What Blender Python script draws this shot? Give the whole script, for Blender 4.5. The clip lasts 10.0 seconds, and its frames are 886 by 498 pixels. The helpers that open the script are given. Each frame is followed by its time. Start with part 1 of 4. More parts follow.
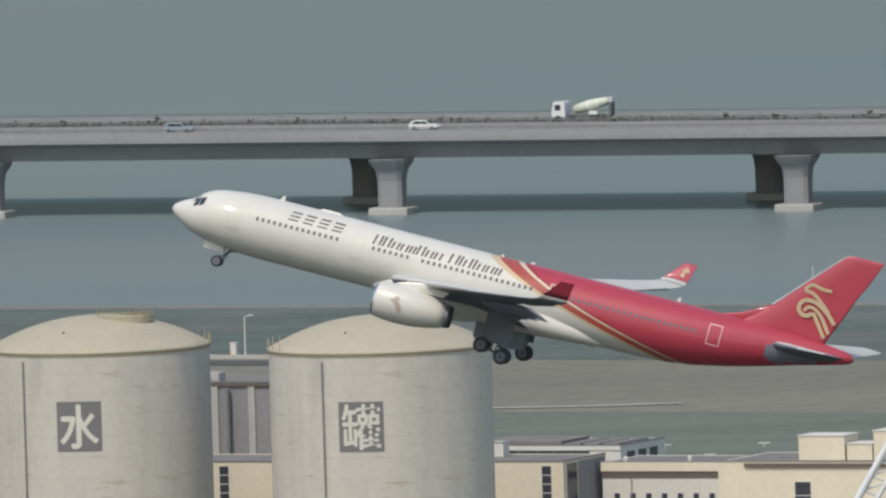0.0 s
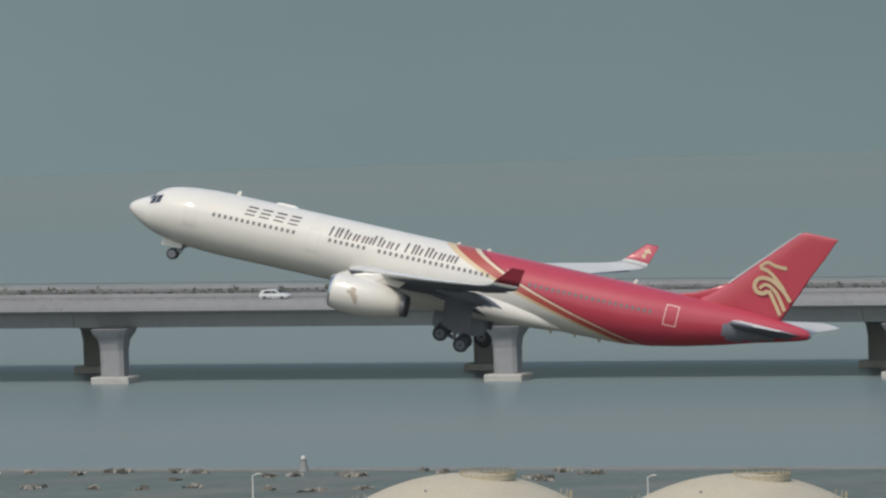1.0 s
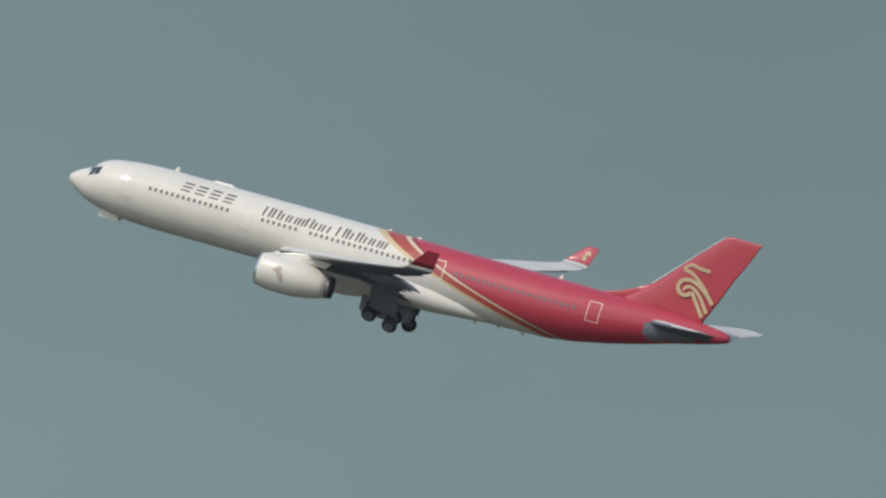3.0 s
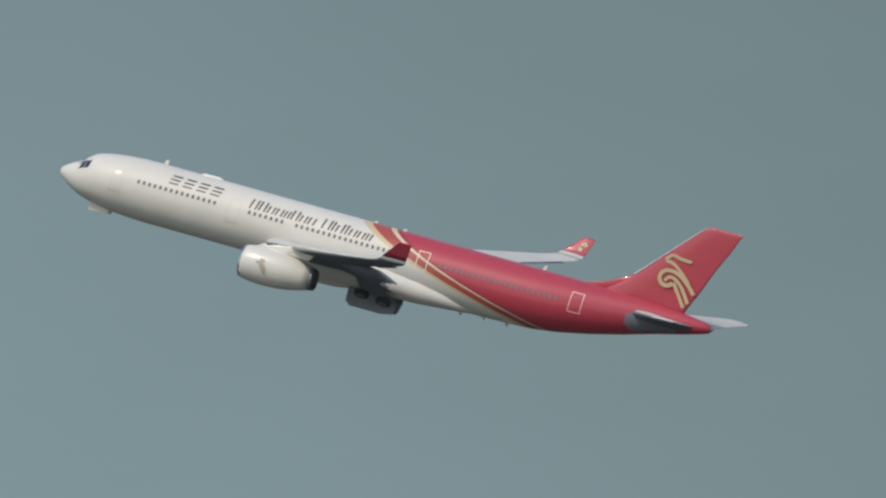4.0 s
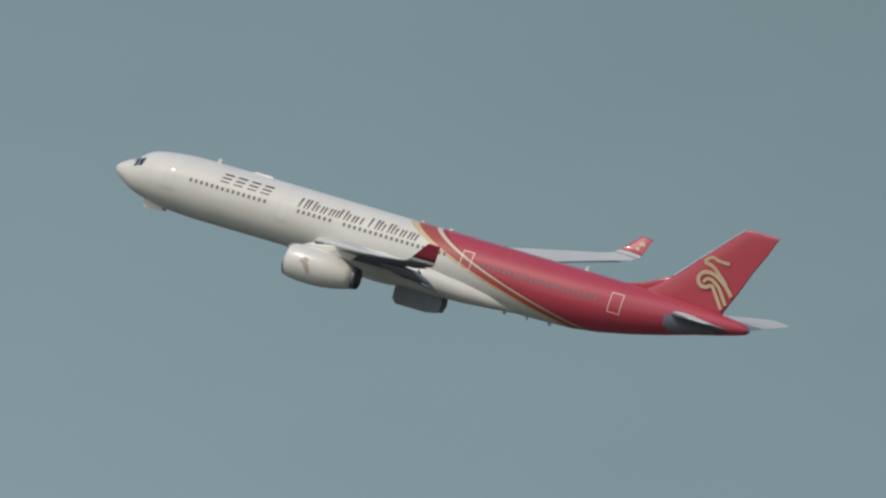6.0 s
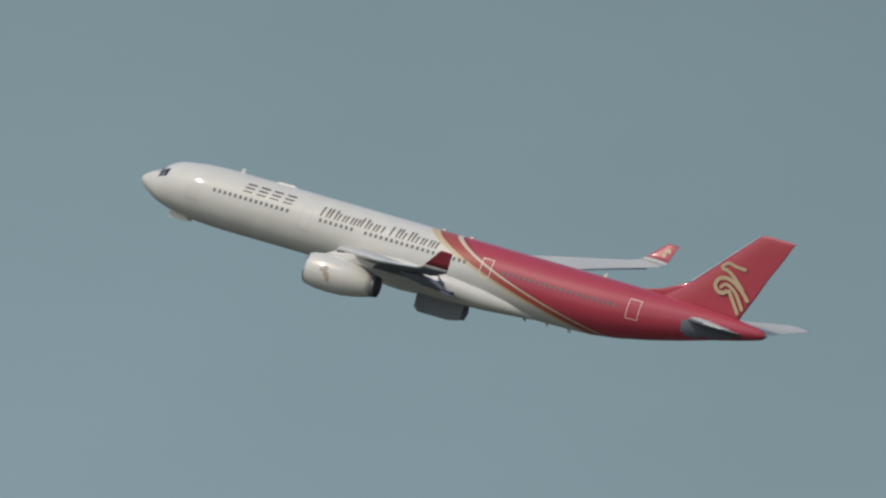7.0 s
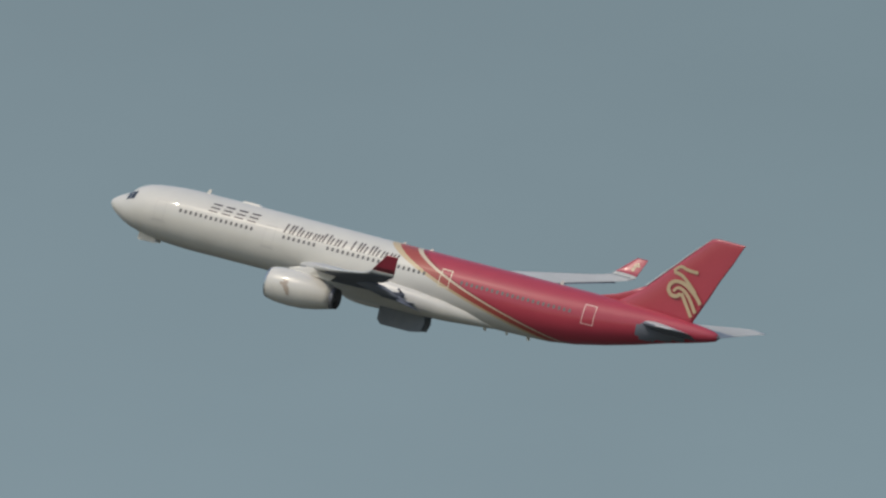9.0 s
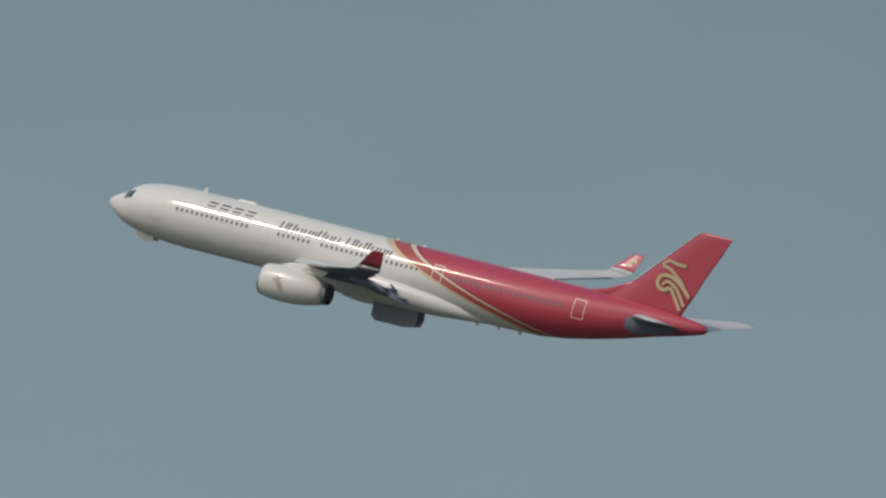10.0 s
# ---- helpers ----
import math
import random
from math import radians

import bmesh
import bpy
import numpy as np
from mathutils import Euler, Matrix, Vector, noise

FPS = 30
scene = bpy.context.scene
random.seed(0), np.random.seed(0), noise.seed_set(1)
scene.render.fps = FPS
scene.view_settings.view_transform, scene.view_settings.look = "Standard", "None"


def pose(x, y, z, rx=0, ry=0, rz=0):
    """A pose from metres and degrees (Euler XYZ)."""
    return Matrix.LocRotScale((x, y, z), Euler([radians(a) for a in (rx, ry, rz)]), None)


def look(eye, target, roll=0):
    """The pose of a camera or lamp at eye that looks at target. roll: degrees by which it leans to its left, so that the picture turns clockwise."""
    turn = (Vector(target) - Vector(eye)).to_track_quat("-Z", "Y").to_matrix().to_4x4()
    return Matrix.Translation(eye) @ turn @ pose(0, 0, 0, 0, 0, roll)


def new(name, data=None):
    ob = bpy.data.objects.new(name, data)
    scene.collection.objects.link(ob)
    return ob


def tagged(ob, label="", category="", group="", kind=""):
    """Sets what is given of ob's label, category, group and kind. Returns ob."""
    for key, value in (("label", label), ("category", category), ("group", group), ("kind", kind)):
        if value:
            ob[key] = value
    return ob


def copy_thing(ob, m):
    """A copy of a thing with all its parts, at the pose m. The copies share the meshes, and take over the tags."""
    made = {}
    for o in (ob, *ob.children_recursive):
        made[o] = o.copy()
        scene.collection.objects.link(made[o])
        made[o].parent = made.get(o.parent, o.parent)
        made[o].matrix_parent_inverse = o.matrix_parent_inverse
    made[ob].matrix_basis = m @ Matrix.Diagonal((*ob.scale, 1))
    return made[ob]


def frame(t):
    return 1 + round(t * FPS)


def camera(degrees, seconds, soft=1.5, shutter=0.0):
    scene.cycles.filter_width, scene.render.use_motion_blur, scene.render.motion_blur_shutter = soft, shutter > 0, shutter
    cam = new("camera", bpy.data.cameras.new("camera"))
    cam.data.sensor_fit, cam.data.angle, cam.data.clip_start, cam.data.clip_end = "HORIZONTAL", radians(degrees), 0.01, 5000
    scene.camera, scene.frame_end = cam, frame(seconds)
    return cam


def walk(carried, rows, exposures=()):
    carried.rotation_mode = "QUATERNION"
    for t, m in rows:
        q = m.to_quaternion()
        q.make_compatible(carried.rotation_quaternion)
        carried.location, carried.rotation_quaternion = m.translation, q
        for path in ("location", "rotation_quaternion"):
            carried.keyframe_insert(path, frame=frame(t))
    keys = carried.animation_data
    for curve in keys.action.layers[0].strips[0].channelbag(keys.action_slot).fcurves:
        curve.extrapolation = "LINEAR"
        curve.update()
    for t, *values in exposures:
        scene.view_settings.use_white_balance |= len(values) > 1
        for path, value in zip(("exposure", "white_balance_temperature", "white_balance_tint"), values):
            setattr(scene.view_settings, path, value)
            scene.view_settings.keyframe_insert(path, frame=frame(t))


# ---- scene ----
cam = camera(1.8057, 10.0, 2.4)
walk(cam, [
    (0, pose(0, 0, 257, 86.4244, 1.7965, -0.1122)),
    (0.5, pose(0, 0, 257, 86.6053, 1.7968, 0.7990)),
    (1, pose(0, 0, 257, 86.8083, 1.7972, 1.7562)),
    (1.5, pose(0, 0, 257, 87.0117, 1.7976, 2.7064)),
    (2, pose(0, 0, 257, 87.2246, 1.7979, 3.6187)),
    (2.5, pose(0, 0, 257, 87.3710, 1.7981, 4.5133)),
    (3, pose(0, 0, 257, 87.5258, 1.7983, 5.4689)),
    (3.2, pose(0, 0, 257, 87.5867, 1.7984, 5.8223)),
    (4.3, pose(0, 0, 257, 87.9799, 1.7989, 7.8956)),
    (4.5, pose(0, 0, 257, 88.0461, 1.7990, 8.2558)),
    (5, pose(0, 0, 257, 88.2390, 1.7992, 9.2612)),
    (5.5, pose(0, 0, 257, 88.4391, 1.7993, 10.2359)),
    (5.7, pose(0, 0, 257, 88.5029, 1.7994, 10.6120)),
    (6.8, pose(0, 0, 257, 88.8816, 1.7997, 12.6209)),
    (7, pose(0, 0, 257, 88.9683, 1.7997, 13.0199)),
    (7.5, pose(0, 0, 257, 89.1853, 1.7998, 13.9231)),
    (8, pose(0, 0, 257, 89.3755, 1.7999, 14.7419)),
    (8.5, pose(0, 0, 257, 89.5149, 1.7999, 15.5360)),
    (9, pose(0, 0, 257, 89.6885, 1.8000, 16.4985)),
    (9.5, pose(0, 0, 257, 89.8543, 1.8000, 17.3660)),
    (10, pose(0, 0, 257, 90.0201, 1.8000, 18.2177)),
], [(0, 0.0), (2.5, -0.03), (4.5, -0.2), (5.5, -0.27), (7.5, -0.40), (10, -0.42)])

# ---- world, sun ----
SUN_UP, SUN_TURN = 55.0, -152.0      # height of the sun; its bearing, clockwise from +Y
sun_dir = Vector((math.sin(radians(SUN_TURN)) * math.cos(radians(SUN_UP)),
                  math.cos(radians(SUN_TURN)) * math.cos(radians(SUN_UP)), math.sin(radians(SUN_UP))))
world = bpy.data.worlds.new("sky")
scene.world = world
world.use_nodes = True
wt = world.node_tree
sky = wt.nodes.new("ShaderNodeTexSky")
sky.sky_type, sky.sun_disc = "NISHITA", False
sky.sun_elevation, sky.sun_rotation = radians(SUN_UP), radians(SUN_TURN)
sky.dust_density, sky.air_density, sky.altitude = 2.0, 1.6, 100
wt.links.new(sky.outputs[0], wt.nodes["Background"].inputs[0])
wt.nodes["Background"].inputs[1].default_value = 0.15
sun = new("sun", bpy.data.lights.new("sun", "SUN"))
sun.data.energy, sun.data.angle, sun.data.color = 2.15, radians(0.9), (1.0, 0.90, 0.75)
sun.matrix_world = look(sun_dir * 500, (0, 0, 0))


# ---- materials ----
def material(name, colour, rough=0.6, metal=0.0, vary=0.12, scale=0.6, fine=8.0, bump=0.0, coat=0.0, spec=0.5, streak=None):
    """Painted or weathered surface: two scales of variation in colour and roughness, with a fine relief."""
    m = bpy.data.materials.new(name)
    m.use_nodes = True
    nt = m.node_tree
    b = nt.nodes["Principled BSDF"]
    co = nt.nodes.new("ShaderNodeTexCoord")
    mp = nt.nodes.new("ShaderNodeMapping")
    if streak:
        mp.inputs["Scale"].default_value = streak
    nt.links.new(co.outputs["Object"], mp.inputs[0])
    n1, n2 = nt.nodes.new("ShaderNodeTexNoise"), nt.nodes.new("ShaderNodeTexNoise")
    n1.inputs["Scale"].default_value, n1.inputs["Detail"].default_value = scale, 5
    n2.inputs["Scale"].default_value, n2.inputs["Detail"].default_value = fine, 4
    nt.links.new(mp.outputs[0], n1.inputs[0])
    nt.links.new(co.outputs["Object"], n2.inputs[0])
    add = nt.nodes.new("ShaderNodeMath")
    add.operation = "ADD"
    nt.links.new(n1.outputs[0], add.inputs[0])
    nt.links.new(n2.outputs[0], add.inputs[1])
    rng = nt.nodes.new("ShaderNodeMapRange")
    rng.inputs[1].default_value, rng.inputs[2].default_value = 0.6, 1.4
    rng.inputs[3].default_value, rng.inputs[4].default_value = 1 - vary, 1 + vary
    nt.links.new(add.outputs[0], rng.inputs[0])
    mul = nt.nodes.new("ShaderNodeVectorMath")
    mul.operation = "SCALE"
    mul.inputs[0].default_value = colour
    nt.links.new(rng.outputs[0], mul.inputs["Scale"])
    nt.links.new(mul.outputs[0], b.inputs["Base Color"])
    b.inputs["Roughness"].default_value, b.inputs["Metallic"].default_value = rough, metal
    b.inputs["Specular IOR Level"].default_value = spec
    b.inputs["Coat Weight"].default_value, b.inputs["Coat Roughness"].default_value = coat, 0.08
    if bump:
        bp = nt.nodes.new("ShaderNodeBump")
        bp.inputs["Strength"].default_value, bp.inputs["Distance"].default_value = 0.5, bump
        nt.links.new(n2.outputs[0], bp.inputs["Height"])
        nt.links.new(bp.outputs[0], b.inputs["Normal"])
    return m


def paint_livery(name):
    """Glossy paint: white ahead, a slanting yellow, red and cream sash, crimson behind, by the place along and up the body."""
    m = bpy.data.materials.new(name)
    m.use_nodes = True
    nt = m.node_tree
    b = nt.nodes["Principled BSDF"]
    co, sep = nt.nodes.new("ShaderNodeTexCoord"), nt.nodes.new("ShaderNodeSeparateXYZ")
    nt.links.new(co.outputs["Object"], sep.inputs[0])

    def op(kind, a, c, d=None):
        n = nt.nodes.new("ShaderNodeMath")
        n.operation = kind
        for i, v in enumerate((a, c) if d is None else (a, c, d)):
            if isinstance(v, (int, float)):
                n.inputs[i].default_value = v
            else:
                nt.links.new(v, n.inputs[i])
        return n.outputs[0]
    x, z = sep.outputs["X"], sep.outputs["Z"]
    edge = op("MULTIPLY_ADD", op("MULTIPLY_ADD", z, 0.26, -3.02), z, 34.75)
    s = op("SUBTRACT", x, edge)
    ramp = nt.nodes.new("ShaderNodeValToRGB")
    ramp.color_ramp.interpolation = "CONSTANT"
    e = ramp.color_ramp.elements
    e[0].position, e[0].color = 0.0, WHITE
    e[1].position, e[1].color = 0.40, (0.58, 0.45, 0.28, 1)
    for at, c in ((0.444, (0.37, 0.075, 0.06, 1)), (0.535, (0.62, 0.52, 0.39, 1)), (0.562, (0.30, 0.035, 0.05, 1)), (0.585, RED)):
        k = e.new(at)
        k.color = c
    nt.links.new(op("MULTIPLY_ADD", s, 0.05, 0.40), ramp.inputs[0])
    n1 = nt.nodes.new("ShaderNodeTexNoise")
    n1.inputs["Scale"].default_value, n1.inputs["Detail"].default_value = 0.5, 6
    nt.links.new(co.outputs["Object"], n1.inputs[0])
    rng = nt.nodes.new("ShaderNodeMapRange")
    rng.inputs[3].default_value, rng.inputs[4].default_value = 0.90, 1.06
    nt.links.new(n1.outputs[0], rng.inputs[0])
    mul = nt.nodes.new("ShaderNodeVectorMath")
    mul.operation = "SCALE"
    nt.links.new(ramp.outputs[0], mul.inputs[0])
    nt.links.new(rng.outputs[0], mul.inputs["Scale"])
    nt.links.new(mul.outputs[0], b.inputs["Base Color"])
    b.inputs["Roughness"].default_value = 0.5
    b.inputs["Specular IOR Level"].default_value = 0.3
    b.inputs["Coat Weight"].default_value, b.inputs["Coat Roughness"].default_value = 0.55, 0.05
    return m


WHITE, RED = (0.63, 0.61, 0.565, 1), (0.41, 0.045, 0.072, 1)
M_LIVERY = paint_livery("livery_paint")
M_WHITE = material("white_paint", WHITE[:3], 0.35, vary=0.05, coat=0.4)
M_RED = material("crimson_paint", RED[:3], 0.34, vary=0.06, coat=0.5)
M_GREY = material("mid_grey_paint", (0.15, 0.165, 0.20), 0.8, vary=0.08, spec=0.12)
M_GEAR = material("gear_bay_grey", (0.17, 0.18, 0.21), 0.8, vary=0.15, spec=0.12)
M_WING = material("wing_grey_paint", (0.50, 0.50, 0.49), 0.6, vary=0.08, scale=0.3, spec=0.2)
M_GEARDOOR = material("gear_door_grey", (0.24, 0.265, 0.31), 0.7, vary=0.12, scale=0.8, spec=0.15)
# darker copy of the wing grey, with underside shade in its colour
M_UNDER_SHADE = material("blue_grey_shade_skin", (0.17, 0.185, 0.22), 0.75, vary=0.10, scale=0.3, spec=0.12)
M_SLAT = material("pale_slat_paint", (0.58, 0.57, 0.56), 0.35, vary=0.06, coat=0.3)
M_METAL = material("bare_metal", (0.62, 0.62, 0.63), 0.28, 1.0, vary=0.08)
M_DARKMETAL = material("burnt_metal", (0.17, 0.175, 0.20), 0.5, 0.5, vary=0.2)
M_RUBBER = material("tyre_rubber", (0.05, 0.052, 0.06), 0.8, vary=0.2)
M_GLASSDARK = material("dark_cockpit_glass", (0.03, 0.032, 0.04), 0.12, vary=0.1, coat=0.5)
M_WINDOW = material("cabin_window_grey", (0.13, 0.125, 0.12), 0.3, vary=0.1)
M_INK = material("dark_brown_lettering", (0.085, 0.072, 0.078), 0.4, vary=0.08)
M_GOLD = material("gold_paint", (0.48, 0.37, 0.23), 0.4, vary=0.08)
M_FADED = material("faded_emblem_paint", (0.42, 0.35, 0.29), 0.5, vary=0.1)
M_LINE = material("pale_outline_paint", (0.72, 0.50, 0.46), 0.4, vary=0.05)
M_SEAM = material("door_seam_grey", (0.48, 0.46, 0.44), 0.5, vary=0.1)
M_CREAMLINE = material("cream_outline_paint", (0.75, 0.66, 0.50), 0.4, vary=0.05)
M_TANK = material("tank_white_paint", (0.515, 0.485, 0.435), 0.6, vary=0.09, scale=0.35, fine=1.1, streak=(1.0, 1.0, 0.12))
M_WELD = material("stained_weld_line", (0.42, 0.40, 0.36), 0.7, vary=0.3, scale=0.4, fine=2.0)


def add_stains(m, colour, scale, stretch, lo, hi):
    """Blotches of rust or grime, drawn out along the seams."""
    nt = m.node_tree
    b = nt.nodes["Principled BSDF"]
    old = b.inputs["Base Color"].links[0].from_socket
    co, mp, n = nt.nodes.new("ShaderNodeTexCoord"), nt.nodes.new("ShaderNodeMapping"), nt.nodes.new("ShaderNodeTexNoise")
    mp.inputs["Scale"].default_value = stretch
    n.inputs["Scale"].default_value, n.inputs["Detail"].default_value = scale, 7
    rng, mix = nt.nodes.new("ShaderNodeMapRange"), nt.nodes.new("ShaderNodeMix")
    rng.inputs[1].default_value, rng.inputs[2].default_value, rng.inputs[4].default_value = lo, hi, 0.6
    mix.data_type = "RGBA"
    mix.inputs["B"].default_value = (*colour, 1)
    nt.links.new(co.outputs["Object"], mp.inputs[0])
    nt.links.new(mp.outputs[0], n.inputs[0])
    nt.links.new(n.outputs[0], rng.inputs[0])
    nt.links.new(rng.outputs[0], mix.inputs["Factor"])
    nt.links.new(old, mix.inputs["A"])
    nt.links.new(mix.outputs["Result"], b.inputs["Base Color"])


add_stains(M_TANK, (0.33, 0.25, 0.19), 0.5, (0.5, 0.5, 2.2), 0.62, 0.74)
add_stains(M_TANK, (0.36, 0.35, 0.33), 0.3, (1.0, 1.0, 0.25), 0.55, 0.75)
M_DOME = material("tank_roof_cream", (0.415, 0.37, 0.28), 0.7, vary=0.10, scale=0.25, fine=2.0)
M_RUST = material("rusty_rail_yellow", (0.36, 0.305, 0.20), 0.7, vary=0.2)
M_SIGN = material("slate_sign_paint", (0.165, 0.16, 0.165), 0.6, vary=0.08)
M_SIGNCHAR = material("sign_character_cream", (0.60, 0.58, 0.52), 0.6, vary=0.05)
M_PIPE = material("drainpipe_grey", (0.22, 0.22, 0.22), 0.6, vary=0.15)
M_CREAM = material("cream_wall_paint", (0.68, 0.61, 0.48), 0.75, vary=0.08, scale=0.15, fine=1.2, streak=(1, 1, 0.4))
M_PALEWALL = material("pale_wall_paint", (0.62, 0.60, 0.56), 0.75, vary=0.08, scale=0.2, fine=1.2)
M_ROOF = material("grey_flat_roof", (0.19, 0.175, 0.17), 0.85, vary=0.2, scale=0.2, fine=2.0)
M_FRIEZE = material("brown_frieze", (0.13, 0.10, 0.09), 0.8, vary=0.15)
M_GLASS = material("dark_window_glass", (0.05, 0.055, 0.065), 0.15, vary=0.15)
M_SHED = material("grey_cladding", (0.24, 0.23, 0.235), 0.7, vary=0.12, scale=0.3, fine=2.0, streak=(1, 1, 0.2))
M_CONCRETE = material("bridge_concrete", (0.25, 0.25, 0.26), 0.85, vary=0.12, scale=0.08, fine=0.8, streak=(1, 1, 0.3))
M_CAP = material("pile_cap_concrete", (0.38, 0.37, 0.35), 0.85, vary=0.12, scale=0.3, fine=1.5)
M_ASPHALT = material("asphalt", (0.075, 0.076, 0.078), 0.9, vary=0.12, scale=0.1, fine=2.0)
M_RAIL = material("galvanised_rail", (0.16, 0.165, 0.17), 0.6, 0.3, vary=0.15)
M_CARWHITE = material("car_white_paint", (0.72, 0.73, 0.74), 0.3, vary=0.03, coat=0.5)
M_CARBLUE = material("car_pale_blue_paint", (0.30, 0.36, 0.42), 0.3, vary=0.03, coat=0.5)
M_DRUM = material("mixer_drum_paint", (0.58, 0.60, 0.50), 0.5, vary=0.1)
M_FIELD = material("airfield_grass", (0.176, 0.168, 0.136), 0.95, vary=0.22, scale=0.012, fine=0.25, bump=0.1, streak=(0.35, 1.6, 1.0))
M_SCRUB = material("scrub_leaves", (0.125, 0.138, 0.108), 0.9, vary=0.35, scale=0.05, fine=0.7)
M_DRYSCRUB = material("dry_scrub_leaves", (0.26, 0.24, 0.21), 0.9, vary=0.3, scale=0.05, fine=0.7)
M_VERGE = material("green_verge", (0.092, 0.116, 0.106), 0.95, vary=0.35, scale=0.03, fine=0.35, streak=(0.4, 2.0, 1.0))
add_stains(M_VERGE, (0.155, 0.145, 0.135), 0.05, (1.0, 1.2, 1.0), 0.48, 0.70)
M_LAWN = material("mown_lawn", (0.128, 0.150, 0.118), 0.95, vary=0.25, scale=0.03, fine=0.35, streak=(0.4, 2.0, 1.0))
# kept dark to limit light bounced onto the airliner's belly
M_UNSEEN_FIELD = material("dark_unseen_grass", (0.055, 0.060, 0.050), 0.95, vary=0.2, scale=0.01, fine=0.2)
M_KERB = material("pale_concrete_track", (0.40, 0.38, 0.35), 0.85, vary=0.12, scale=0.1)
M_BUOY = material("orange_buoy_paint", (0.70, 0.30, 0.06), 0.5, vary=0.1)


def water_material():
    m = material("estuary_water", (0.10, 0.10, 0.10), 0.30, vary=0.1)
    nt = m.node_tree
    b = nt.nodes["Principled BSDF"]
    b.inputs["IOR"].default_value = 1.33
    co, mp = nt.nodes.new("ShaderNodeTexCoord"), nt.nodes.new("ShaderNodeMapping")
    mp.inputs["Scale"].default_value = (0.25, 1.0, 1.0)
    nt.links.new(co.outputs["Object"], mp.inputs[0])
    n = nt.nodes.new("ShaderNodeTexNoise")
    n.inputs["Scale"].default_value, n.inputs["Detail"].default_value = 0.006, 5
    nt.links.new(mp.outputs[0], n.inputs[0])
    ramp = nt.nodes.new("ShaderNodeValToRGB")
    e = ramp.color_ramp.elements
    e[0].position, e[0].color = 0.35, (0.166, 0.224, 0.233, 1)
    e[1].position, e[1].color = 0.68, (0.206, 0.229, 0.230, 1)
    nt.links.new(n.outputs[0], ramp.inputs[0])
    nt.links.new(ramp.outputs[0], b.inputs["Base Color"])
    w = nt.nodes.new("ShaderNodeTexNoise")
    w.inputs["Scale"].default_value, w.inputs["Detail"].default_value = 0.25, 6
    nt.links.new(co.outputs["Object"], w.inputs[0])
    bp = nt.nodes.new("ShaderNodeBump")
    bp.inputs["Strength"].default_value, bp.inputs["Distance"].default_value = 0.35, 0.5
    nt.links.new(w.outputs[0], bp.inputs["Height"])
    nt.links.new(bp.outputs[0], b.inputs["Normal"])
    return m


def haze_glow_material():
    """Haze painted as glow to close the view over the sea: soft tones by bearing, paler low down, along the camera's
    rising aim.
    """
    m = bpy.data.materials.new("sea_haze_glow")
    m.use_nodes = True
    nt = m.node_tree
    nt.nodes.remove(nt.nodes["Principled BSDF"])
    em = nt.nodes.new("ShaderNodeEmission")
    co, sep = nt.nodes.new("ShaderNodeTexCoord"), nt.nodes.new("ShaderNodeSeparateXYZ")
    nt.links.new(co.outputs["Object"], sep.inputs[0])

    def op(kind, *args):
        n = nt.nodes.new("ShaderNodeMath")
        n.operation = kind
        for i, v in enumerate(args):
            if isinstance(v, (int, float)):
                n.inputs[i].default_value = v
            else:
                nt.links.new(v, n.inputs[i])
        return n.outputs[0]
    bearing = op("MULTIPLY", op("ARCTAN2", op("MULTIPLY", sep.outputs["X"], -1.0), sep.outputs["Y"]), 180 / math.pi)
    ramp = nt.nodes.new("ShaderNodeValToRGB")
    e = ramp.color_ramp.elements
    e[0].position, e[0].color = HAZE_GLOW[0][0] / 20, HAZE_GLOW[0][1:] + (1,)
    e[1].position, e[1].color = HAZE_GLOW[-1][0] / 20, HAZE_GLOW[-1][1:] + (1,)
    for at, *c in HAZE_GLOW[1:-1]:
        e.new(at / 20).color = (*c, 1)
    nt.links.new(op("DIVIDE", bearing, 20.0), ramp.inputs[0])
    bank = op("SUBTRACT", sep.outputs["Z"], op("MULTIPLY_ADD", bearing, 16.2, -38.6))       # height over the camera's rising aim
    # painted fall-off: the glow dims above that line, brightens below
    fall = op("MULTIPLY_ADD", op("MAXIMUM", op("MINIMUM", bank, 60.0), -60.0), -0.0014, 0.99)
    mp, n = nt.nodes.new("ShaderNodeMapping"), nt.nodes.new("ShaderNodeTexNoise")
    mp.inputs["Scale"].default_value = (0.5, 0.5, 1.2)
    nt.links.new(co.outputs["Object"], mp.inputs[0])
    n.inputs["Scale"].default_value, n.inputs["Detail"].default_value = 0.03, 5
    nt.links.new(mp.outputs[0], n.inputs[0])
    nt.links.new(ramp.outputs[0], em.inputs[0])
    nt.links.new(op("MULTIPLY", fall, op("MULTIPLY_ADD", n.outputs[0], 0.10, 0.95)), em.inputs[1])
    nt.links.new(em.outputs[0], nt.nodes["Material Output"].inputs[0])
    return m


HAZE_GLOW = [(0.0, 0.178, 0.242, 0.252), (3.6, 0.187, 0.254, 0.267), (5.5, 0.190, 0.260, 0.273), (8.3, 0.220, 0.306, 0.332),
        (10.2, 0.240, 0.337, 0.374), (13.9, 0.278, 0.383, 0.430), (16.4, 0.272, 0.364, 0.412), (18.2, 0.276, 0.368, 0.416), (20.0, 0.276, 0.368, 0.416)]      # bearing west of the start, glow colour; raised westwards to offset the falling exposure
M_WATER, M_HAZE_GLOW = water_material(), haze_glow_material()


